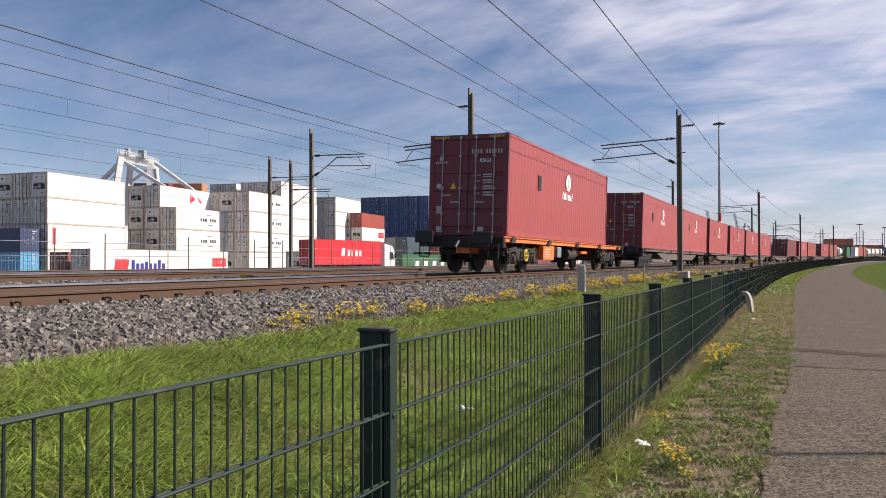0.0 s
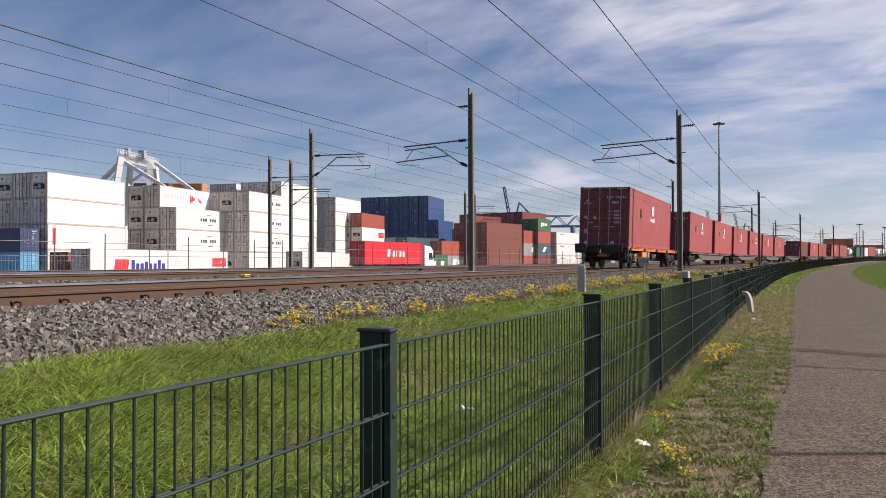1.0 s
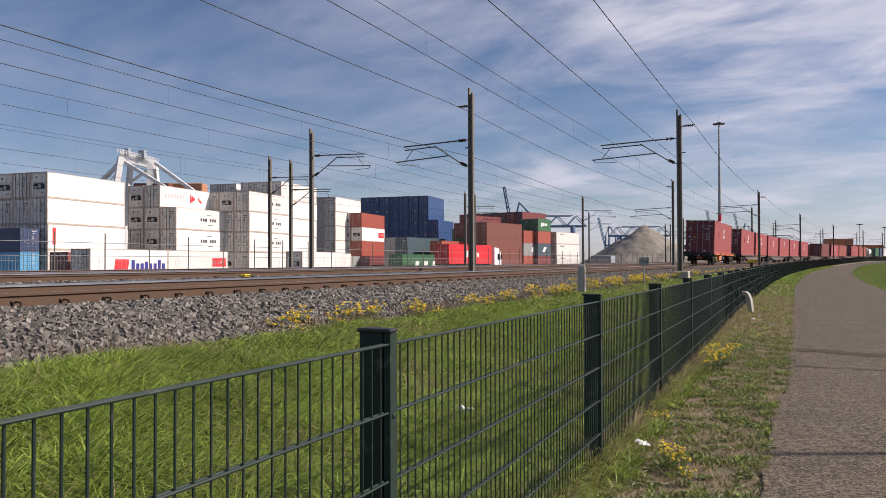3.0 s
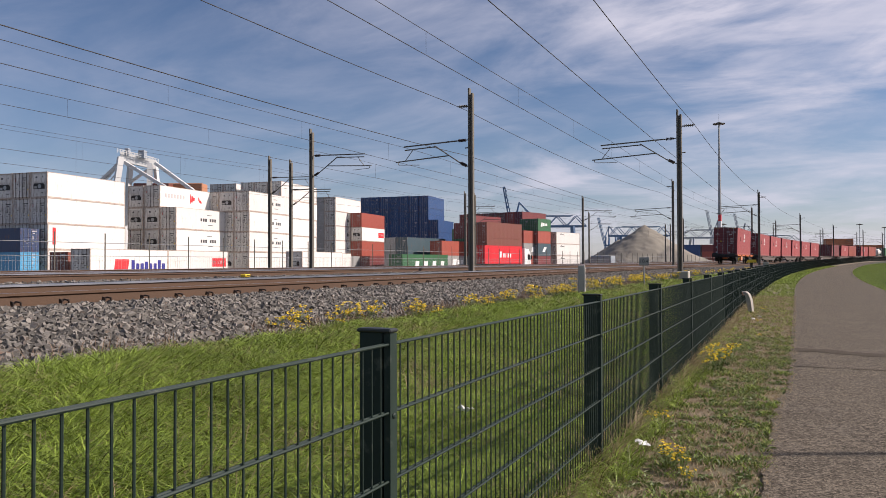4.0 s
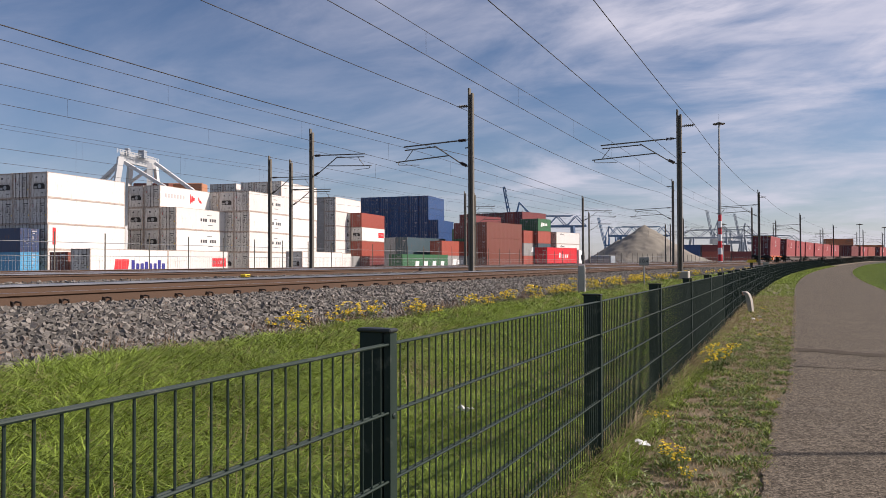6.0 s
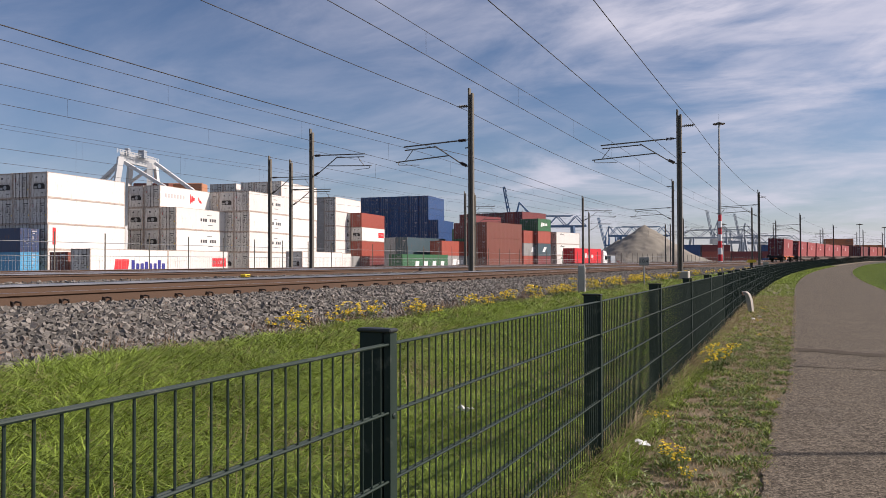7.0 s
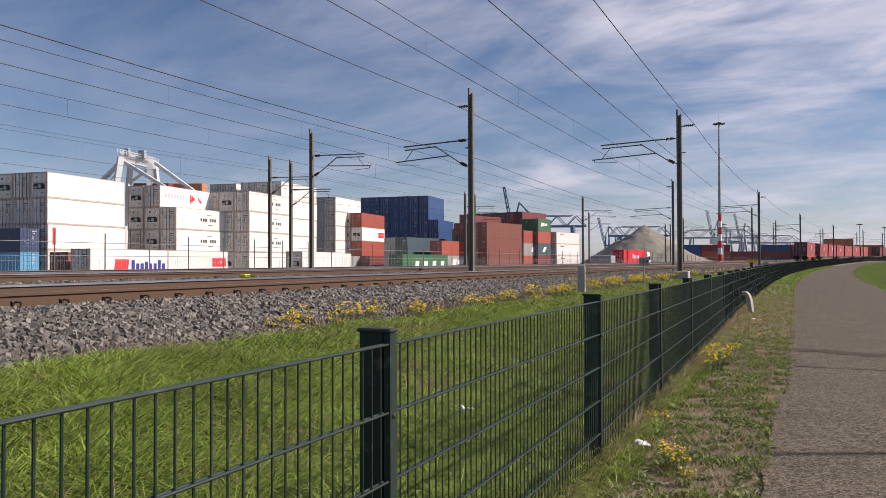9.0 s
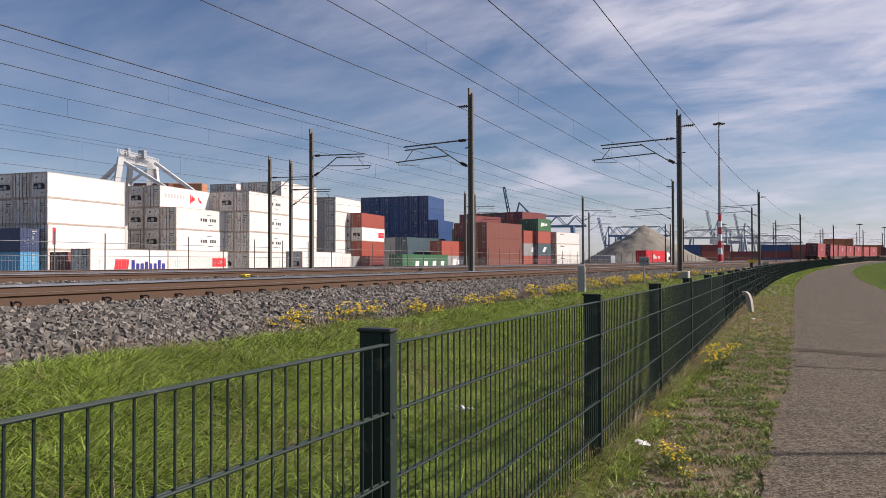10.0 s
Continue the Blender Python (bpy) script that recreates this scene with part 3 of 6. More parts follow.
def plain_door_marks(root, L, reefer):
    ink = M["logo_dark"] if reefer else M["dim"]
    y = -L / 2 + 0.008
    for k in range(2):
        flat_mark(root, "number_bar", pose(0, y, 0), ink, rect(0.28 + 0.1 * k, 2.2 - 0.2 * k if k else 2.25, 0.62 - 0.3 * k, 0.09))
    for k in range(4):
        flat_mark(root, "data_bar", pose(0, y, 0), ink, rect(0.34, 1.72 - 0.13 * k, 0.16, 0.05))
    if reefer:
        for x, z, w, h2, c in ((-0.9, 1.9, 0.1, 0.28, "logo_red"), (-0.62, 1.5, 0.12, 0.12, "logo_dark"), (0.9, 0.9, 0.12, 0.16, "yellow"), (-0.3, 0.7, 0.1, 0.1, "logo_dark")):
            flat_mark(root, "sticker", pose(0, y + 0.018, 0), M[c], rect(x, z, w, h2))


def train_box_marks(root, L):
    """Emblem on the side, data and plates on the doors."""
    y = -L / 2 + 0.008
    ring = disc(0.29, 28)
    side = pose(1.2225, -L / 2 + 6.15, 2.05, 0, 0, 90)
    flat_mark(root, "emblem_disc", side, M["white"], ring)
    flat_mark(root, "emblem_figure", pose(1.226, -L / 2 + 6.15, 2.05, 0, 0, 90), M["c_maroon"], [(-0.06, -0.16), (0.0, -0.18), (0.10, 0.02), (0.02, 0.16), (-0.05, 0.05), (0.02, 0.0)])
    door = pose(0, y, 0)
    for k in range(11):
        if k == 4:
            continue
        flat_mark(root, "number_bar", door, M["dim"], rect(0.10 + 0.088 * k, 2.34, 0.045, 0.12))
    writing("45G1", 0.17, M["white"], root, pose(0.53, y - 0.004, 2.14, 90, 0, 0))
    for k, word in enumerate(("GROSS", "TARE", "NET", "CUBE")):
        writing(word, 0.075, M["dim"], root, pose(0.28, y - 0.004, 1.72 - 0.17 * k, 90, 0, 0))
        for j in range(2):
            flat_mark(root, "data_bar", door, M["dim"], rect(0.46, 1.725 - 0.17 * k - 0.065 * j, 0.28, 0.035))
    flat_mark(root, "emblem_disc", pose(-0.84, y, 2.22), M["dim"], disc(0.075, 12))
    for k in range(6):
        flat_mark(root, "number_bar", door, M["dim"], rect(-1.03 + 0.065 * k, 2.07, 0.04, 0.06))
    flat_mark(root, "warning_triangle", pose(-0.46, y, 1.42), M["yellow"], [(-0.09, -0.08), (0.09, -0.08), (0.0, 0.10)])
    flat_mark(root, "round_sticker", pose(-0.92, y, 1.42), M["dim"], disc(0.075, 14))
    flat_mark(root, "approval_plate", door, M["galv"], rect(-0.98, 0.62, 0.15, 0.22))
    for x in (-0.88, 0.42):
        flat_mark(root, "corner_sticker", pose(x, y, 0.08), M["dim"], [(-0.09, 0), (0.09, 0), (0.09, 0.17), (-0.09, 0.17)])
    bm = bmesh.new()
    for a in (-1.08, 0.62):
        for k in range(6):
            prism(bm, [(a + 0.08 * k, 2.79), (a + 0.08 * k + 0.04, 2.79), (a + 0.08 * k + 0.075, 2.85), (a + 0.08 * k + 0.035, 2.85)], "y", -L / 2 - 0.004, -L / 2 + 0.03)
    part("hazard_strip", bm, M["yellow"], root)
    bm = bmesh.new()
    box(bm, -0.012, 0.012, -L / 2 + 0.0, -L / 2 + 0.04, 0.16, 2.76)
    part("door_gasket", bm, M["black"], root)


PROTOS = {}
CAPTION = {"maroon": "faded maroon", "red": "bright red", "rust_red": "rusty red", "dark_red": "dark red", "white": "white", "grey": "grey", "blue": "blue", "sky_blue": "light blue", "navy": "navy blue", "green": "dark green", "teal": "dark teal", "brown": "red-brown", "orange": "orange-brown"}


MARKS = {
    "": [],
    "emblem": [(5.45 + 0.165 * i, 1.44, 0.085, 0.27 if i in (0, 2, 7) else 0.2, "white", 0.03) for i in range(8)] + [(2.75, 1.52, 0.30, 0.46, "black", 0.0)],
    "red_panel": [(8.7, 0.9, 3.0, 1.1, "logo_red", 0)] + [(8.95 + 0.5 * i, 1.2, 0.33, 0.5, "white", 0) for i in range(5)],
    "white_bars": [(4.6, 1.0, 0.6, 0.95, "white", 0.1)] + [(5.75 + 0.72 * i, 1.0, 0.42 if i != 1 else 0.2, 0.68, "white", 0.03) for i in range(4)],
    "seven_bars": [(5.2 + 0.52 * i, 1.25, 0.36, 0.42, "logo_dark", 0) for i in range(7) if i != 3] + [(6.7, 2.1, 1.0, 0.07, "logo_dark", 0), (6.9, 0.75, 1.0, 0.07, "logo_dark", 0)],
    "red_fin": [(1.0 + 0.62 * i, 1.35, 0.36, 0.55, "dim", 0) for i in range(7)] + [(6.3, 0.9, 0.25, 1.3, "logo_red", 0.0), (6.55, 1.1, 0.3, 0.9, "logo_red", 0.1), (6.85, 1.3, 0.4, 0.5, "logo_red", 0.15), (8.3, 1.2, 0.3, 0.7, "logo_red", -0.3), (8.6, 1.1, 0.35, 0.4, "logo_red", -0.2)],
    "blue_bars": [(3.4, 0.35, 2.1, 1.45, "logo_red", 0.25)] + [(6.1 + 0.72 * i, 0.5, 0.52, (1.25 if i in (0, 6) else 1.05 if i == 3 else 0.85), "logo_blue", 0) for i in range(8)],
    "four_bars": [(3.2 + 2.3 * i, 0.5, 0.95, 1.1, "white", 0.15) for i in range(4)],
    "three_bars": [(5.2 + 1.1 * i, 1.1, 0.75, 0.7, "white", 0.0) for i in range(3)] + [(3.4, 0.9, 1.2, 1.1, "white", 0.4)],
    "twin_bars": [(2.3 + 0.75 * i, 1.25, 0.5, 0.6, "white", 0.0) for i in range(3)] + [(1.3, 1.0, 0.7, 1.0, "white", 0.3)],
    "short_sail": [(2.0, 0.9, 1.1, 1.1, "white", 0.9)],
    "small": [(2.0, 2.2, 0.5, 0.35, "logo_dark", 0.2), (2.8, 2.2, 1.2, 0.16, "logo_dark", 0)],
    "strip": [(0.7, 0.6, 0.45, 1.9, "logo_red", 0)],
}


def container(m, colour, L=12.192, H=2.896, reefer=False, ends="doors", mark="", group="containers in the yard"):
    key = (colour, L, H, reefer, ends, mark)
    if key in PROTOS:
        ob = copy_thing(PROTOS[key], m)
        return tagged(ob, group=group)
    kind = "refrigerated container" if reefer else ("twenty-foot shipping container" if L < 7 else "forty-foot shipping container")
    root = thing("shipping_container", f"{CAPTION[colour]} steel {kind} with corrugated walls" + (" and painted markings" if mark else ""), "container", group)
    container_body(root, L, H, M["c_" + colour], reefer, ends)
    side_bars(root, L, MARKS[mark])
    if mark == "emblem":
        train_box_marks(root, L)
    elif ends == "doors":
        plain_door_marks(root, L, reefer)
    root.matrix_basis = m
    PROTOS[key] = root
    return root


def stack(x, y, heading, cols, group="containers in the yard", L=12.192):
    """Columns side by side; the first has its near corner at x, y, the others follow away from the track. Each column is a list of (colour, ends, mark) from the ground up."""
    h = radians(heading)
    along, away = Vector((math.sin(h), math.cos(h), 0)), Vector((-math.cos(h), math.sin(h), 0))
    for i, col in enumerate(cols):
        for j, spec in enumerate(col):
            if spec is None:
                continue
            colour, ends, mark = (spec + ("doors", "")[len(spec) - 1:])[:3] if len(spec) < 3 else spec
            p = Vector((x, y, 0)) + away * (1.219 + 2.52 * i) + along * (L / 2 + random.uniform(-0.1, 0.1))
            container(Matrix.Translation((p.x, p.y, -0.045 + 2.899 * j)) @ Matrix.Rotation(-h, 4, "Z"), colour, L=L, reefer=colour == "white" or ends == "unit", ends=ends, mark=mark, group=group)


YARD = -7.0
W1, W2, WU = ("white", "doors", ""), ("white", "doors", "seven_bars"), ("white", "unit", "")
stack(-75.2, 57.4, YARD, [[W1, ("white", "doors", "strip"), W1, ("white", "unit", "")], [W1, W1, W1, ("white", "doors", "")], [WU, W1, W1, WU], [W1, W1, W1, W1]])
stack(-72.6, 73.9, YARD, [[W1, W2, W2], [WU, WU, WU, ("white", "doors", "red_fin")], [W1, W1, WU, WU]])
stack(-70.0, 85.2, YARD, [[W1, W2, W2, W2], [WU, W1, W1, WU], [W1, W1, W1, W1]])
stack(-74.6, 98.7, YARD, [[W1, W1, W1, W1, W1], [W1, W1, W1, W1, W1], [W1, W1, W1, W1, W1]])
stack(-83.4, 98.2, YARD, [[W1, W1, W1, W1, W1], [W1, W1, W1, W1, W1]])
stack(-82.6, 126.7, YARD, [[W1, W1, W1, W1, W1], [("grey", "doors", "")] * 5, [("grey", "doors", "")] * 5])
stack(-80.1, 132.5, YARD, [[("rust_red", "doors", ""), ("rust_red", "doors", ""), ("white", "unit", "red_panel"), ("rust_red", "doors", "")], [WU, WU, WU, WU]])
BL = ("blue", "doors", "")
stack(-79.4, 162.0, YARD, [[BL] * 6 for _ in range(7)])
stack(-76.9, 162.3, YARD, [[BL] * 4])
stack(-65.4, 54.8, YARD, [[("white", "doors", "blue_bars")]])
stack(-66.9, 67.0, YARD, [[("white", "doors", "red_panel")]])
stack(-65.3, 95.1, YARD, [[("white", "doors", "")]])
FRONT = 12
ROAD = radians(-8)
for cx, cy, cz, colour, mark in ((-52.2, 103.4, -0.045, "green", "four_bars"), (-56.2, 125.4, -0.045, "grey", "three_bars"), (-56.2, 125.4, 2.548, "rust_red", "")):
    container(Matrix.Translation((cx, cy, cz)) @ Matrix.Rotation(ROAD, 4, "Z"), colour, H=2.591, mark=mark)
stack(-61.1, 116.3, 8, [[("teal", "doors", ""), ("teal", "doors", "")], [("grey", "doors", ""), ("grey", "doors", "")]])
stack(-50.5, 127.1, FRONT, [[("brown", "doors", "")] * 3, [("dark_red", "doors", "")] * 3, [("green", "doors", "")] * 2 + [("dark_red", "doors", "")]])
stack(-63.4, 150.1, FRONT, [[("dark_red", "doors", "")] * 4, [("green", "doors", "")] * 3])
stack(-56.4, 164.6, FRONT, [[("rust_red", "doors", ""), ("grey", "doors", "three_bars"), ("rust_red", "doors", "")]])
stack(-54.4, 169.1, FRONT, [[("dark_red", "doors", ""), ("teal", "doors", "short_sail"), ("rust_red", "doors", ""), ("green", "doors", "twin_bars")], [("dark_red", "doors", ""), ("dark_red", "doors", ""), ("green", "doors", ""), ("green", "doors", "")]], L=6.058)
stack(-63.8, 185.4, FRONT, [[(c, "doors", "")] * 5 for c in ("dark_red", "rust_red", "dark_red", "maroon", "dark_red", "rust_red", "brown", "rust_red")])
stack(-52.2, 176.6, FRONT, [[("white", "doors", "small")] * 3])

# ---- masts ----
def mast(x, y, z, height, arm, track_z, top_out=0, label="dark weathered steel catenary mast with cantilever arm"):
    """arm: metres to the track's middle, to the left if below zero."""
    ob = thing("catenary_mast", label, "catenary mast", "masts of the railway", pose(x, y, z))
    bm = bmesh.new()
    for u in (-0.08, 0.08):
        box(bm, u - 0.042, u + 0.042, -0.10, 0.10, 0.0, height - (0.25 if u > 0 else 0), bevel=0.01)
    box(bm, -0.05, 0.05, -0.03, 0.03, 0.0, height - 0.3)
    for k in range(int(height / 0.9)):
        box(bm, -0.08, 0.08, -0.06, 0.06, 0.4 + 0.9 * k, 0.5 + 0.9 * k)
    part("post", bm, M["mast"], ob)
    bm = bmesh.new()
    box(bm, -0.3, 0.42, -0.35, 0.35, -0.9, 0.02, bevel=0.03)
    part("foundation", bm, M["concrete"], ob, "pale concrete foundation")
    if arm:
        sg = 1 if arm > 0 else -1
        up, low = track_z + 6.36 - z, track_z + 5.5 - z
        bm = bmesh.new()
        rod(bm, (sg * 0.7, 0, up + 0.05), (arm + sg * 0.6, 0, up - 0.05), 0.035, n=6)
        rod(bm, (sg * 1.8, 0, up - 0.15), (arm + sg * 0.55, 0, up - 0.22), 0.03, n=6)
        rod(bm, (sg * 0.55, 0, low - 0.15), (sg * 1.9, 0, up - 0.1), 0.03, n=6)
        rod(bm, (sg * 1.15, 0, low + 0.24), (arm + sg * 1.05, 0, low + 0.08), 0.03, n=6)
        rod(bm, (arm + sg * 0.95, 0, low + 0.08), (arm + sg * 0.9, 0, low - 0.06), 0.02, n=5)
        rod(bm, (arm + sg * 0.9, 0, low - 0.06), (arm - sg * 0.25, 0, low - 0.12), 0.016, n=5)
        rod(bm, (arm + sg * 0.1, 0, up - 0.2), (arm + sg * 0.55, 0, low + 0.1), 0.02, n=5)
        part("cantilever_arm", bm, M["mast"], ob)
        for a, b in (((sg * 0.12, 0, up + 0.06), (sg * 0.75, 0, up + 0.05)), ((sg * 0.12, 0, low - 0.35), (sg * 0.6, 0, low - 0.1))):
            a, b = Vector(a), Vector(b)
            ins = bmesh.new()
            rod(ins, a, b, 0.025, n=6)
            for k in range(6):
                p = a.lerp(b, 0.25 + 0.1 * k)
                rod(ins, p, p + (b - a).normalized() * 0.03, 0.075, n=8)
            part("insulator", ins, M["insulator"], ob)
    if top_out:
        bm = bmesh.new()
        rod(bm, (0, 0, height - 0.85), (top_out, 0, height - 0.82), 0.03, n=6)
        for k in range(5):
            rod(bm, (top_out * (0.35 + 0.12 * k), 0, height - 0.83), (top_out * (0.35 + 0.12 * k) + 0.03, 0, height - 0.83), 0.07, n=8)
        rod(bm, (0, 0, 5.4 - (z - 1.27)), (math.copysign(0.3, top_out), 0, 5.4 - (z - 1.27)), 0.03, n=6)
        part("feeder_bracket", bm, M["mast"], ob)
    return ob


def mast_on(lat, s, top, arm, track_z, top_out=0):
    x, y, _ = line(lat, s)
    z = 0.8 + climb(s)
    mast(x, y, z, top - z, arm, track_z + climb(s), top_out)


for s, top in ((18.8, 8.82), (68.5, 9.1), (121.7, 9.5), (176.0, 9.9), (229.1, 10.5), (264.5, 10.8)):
    mast_on(-5.2, s, top, -3.3, RAIL_Z, 0.75)
for lat, s, top in ((-13.75, 12.7, 9.47), (-13.2, 63.1, 10.2), (-12.0, 116.0, 10.6), (-13.75, 154.0, 10.2), (-13.75, 218.2, 10.8), (-13.75, 270.9, 11.2)):
    mast_on(lat, s, top, -16.7 - lat, 0.62, -0.7)
for s, top in ((18.6, 9.56), (74.9, 9.94), (131.1, 10.0), (218.4, 12.4), (278.8, 13.0)):
    mast_on(-27.0, s, top, 3.2, 1.45)
for s, top in ((27.1, 9.65), (61.6, 9.84), (106.9, 10.1), (154.0, 10.2)):
    mast_on(-37.2, s, top, 3.2, 1.5)
for s, top in ((29.4, 9.63), (63.8, 9.82), (157.2, 10.3)):
    mast_on(-37.0, s, top, 3.2, 0.75)


# ---- overhead wires ----
def wire(lat, z_of, thick, s0, s1, label, step=2.5):
    cu = bpy.data.curves.new("overhead_wire", "CURVE")
    cu.dimensions, cu.bevel_depth, cu.bevel_resolution = "3D", thick, 1
    n = int((s1 - s0) / step)
    sp = cu.splines.new("POLY")
    sp.points.add(n)
    for i in range(n + 1):
        s = s0 + (s1 - s0) * i / n
        x, y, _ = line(lat, s)
        sp.points[i].co = (x, y, z_of(s) + climb(s), 1)
    cu.materials.append(M["wire"])
    return tagged(new("overhead_wire", cu), label, "overhead wire", "overhead wires")


def sag(masts, high, drop):
    def f(s):
        for a, b in zip(masts, masts[1:]):
            if a <= s <= b:
                u = (s - a) / (b - a)
                return high - drop * 4 * u * (1 - u)
        return high
    return f


B_M = [-80, -30.5, 18.8, 68.5, 121.7, 176, 229.1, 264.5, 360]
A_M = [-84, -33, 12.7, 63.1, 116, 154, 218.2, 270.9, 340]
D_M = [-90, -38, 18.6, 74.9, 131.1, 180, 218.4, 300]
E_M = [-70, -18, 27.1, 61.6, 106.9, 154, 200, 260]
SPAN = (-34.0, 300.0)
for lat, masts, contact, gap, first, every in ((-8.575, B_M, 6.62, 0.86, -31.1, 7.15), (-16.7, A_M, 5.94, 0.80, -29.8, 6.65), (-23.6, D_M, 6.53, 0.88, -29.9, 7.2), (-33.9, E_M, 6.73, 1.18, -28.0, 7.2), (-36.2, E_M, 6.36, 2.2, -28.5, 7.6)):
    mess = sag(masts, contact + gap, 0.25)
    wire(lat, lambda s: contact, 0.009, *SPAN, "thin dark copper contact wire of the railway")
    wire(lat, mess, 0.008, *SPAN, "thin dark messenger wire carrying the contact wire")
    bm = bmesh.new()
    s = first
    while s < 150:
        x, y, _ = line(lat, s)
        rod(bm, (x, y, contact + climb(s)), (x, y, mess(s) + climb(s)), 0.004, n=4, caps=False)
        s += every
    tagged(part("wire_dropper", bm, M["wire"]), "thin droppers hanging the contact wire", "overhead wire", "", "stuff")
wire(-5.05, sag(B_M, 6.17, 0.1), 0.0095, *SPAN, "thick dark return conductor along the masts")
wire(-4.5, sag(B_M, 8.05, 0.25), 0.013, *SPAN, "dark feeder wire along the mast tops")
wire(-13.45, sag(A_M, 6.16, 0.41), 0.011, *SPAN, "thick dark return conductor along the masts")
wire(-14.45, sag(A_M, 8.7, 0.36), 0.013, *SPAN, "dark feeder wire along the mast tops")

# ---- the train ----
WHEEL_R = 0.46


def bogie(root, y0, spin):
    b = part("bogie_frame", bogie_frame(), M["bogie"], root)
    b.matrix_basis = pose(0, y0, 0)
    for dy in (-0.9, 0.9):
        bm = bmesh.new()
        rod(bm, (-0.95, 0, 0), (0.95, 0, 0), 0.08, n=10)
        for x in (-0.75, 0.75):
            rod(bm, (x - 0.065, 0, 0), (x + 0.065, 0, 0), WHEEL_R, n=28)
            sgn = 1 if x > 0 else -1
            rod(bm, (x - sgn * 0.075, 0, 0), (x - sgn * 0.05, 0, 0), WHEEL_R + 0.03, n=28)
            rod(bm, (x + sgn * 0.066, 0, 0), (x + sgn * 0.09, 0, 0), 0.17, n=14)
            for k in range(3):
                a = k * 2 * math.pi / 3
                box(bm, x + sgn * 0.066, x + sgn * 0.072, 0.28 * math.cos(a) - 0.04, 0.28 * math.cos(a) + 0.04, 0.28 * math.sin(a) - 0.04, 0.28 * math.sin(a) + 0.04)
        w = part("wheelset", bm, M["wheel"], root, "worn steel wheelset")
        w.matrix_basis = pose(0, y0 + dy, WHEEL_R)
        if spin is not None:
            spin.append((w, y0 + dy))


def bogie_frame():
    bm = bmesh.new()
    for x in (-1.02, 1.02):
        prism(bm, [(-1.32, 0.60), (-0.55, 0.66), (-0.38, 0.40), (0.38, 0.40), (0.55, 0.66), (1.32, 0.60), (1.32, 0.70), (0.55, 0.79), (0.3, 0.70), (-0.3, 0.70), (-0.55, 0.79), (-1.32, 0.70)], "x", x - 0.05, x + 0.05)
        for y in (-0.9, 0.9):
            box(bm, x - 0.10, x + 0.11, y - 0.13, y + 0.13, 0.32, 0.58, bevel=0.03)
            rod(bm, (x + math.copysign(0.10, x), y, 0.46), (x + math.copysign(0.15, x), y, 0.46), 0.09, n=12)
            for d in (-0.26, 0.26):
                rod(bm, (x, y + d, 0.30), (x, y + d, 0.62), 0.05, n=8)
                rod(bm, (x, y + d, 0.28), (x, y + d, 0.32), 0.12, n=10)
                for k in range(6):
                    rod(bm, (x, y + d, 0.335 + 0.05 * k), (x, y + d, 0.362 + 0.05 * k), 0.105, n=10)
            beam(bm, (x + math.copysign(0.06, x), y - 0.3, 0.70), (x + math.copysign(0.06, x), y + 0.3, 0.78), 0.05, 0.05)
        rod(bm, (x, -0.1, 0.45), (x, -0.1, 0.68), 0.1, n=10)
        rod(bm, (x, 0.12, 0.45), (x, 0.12, 0.68), 0.1, n=10)
        rod(bm, (x * 0.8, -1.25, 0.36), (x * 0.8, 1.25, 0.36), 0.025, n=6)
    box(bm, -1.0, 1.0, -0.2, 0.2, 0.5, 0.78)
    for y in (-1.35, 1.35):
        box(bm, -1.0, 1.0, y - 0.05, y + 0.05, 0.52, 0.66)
    return bm


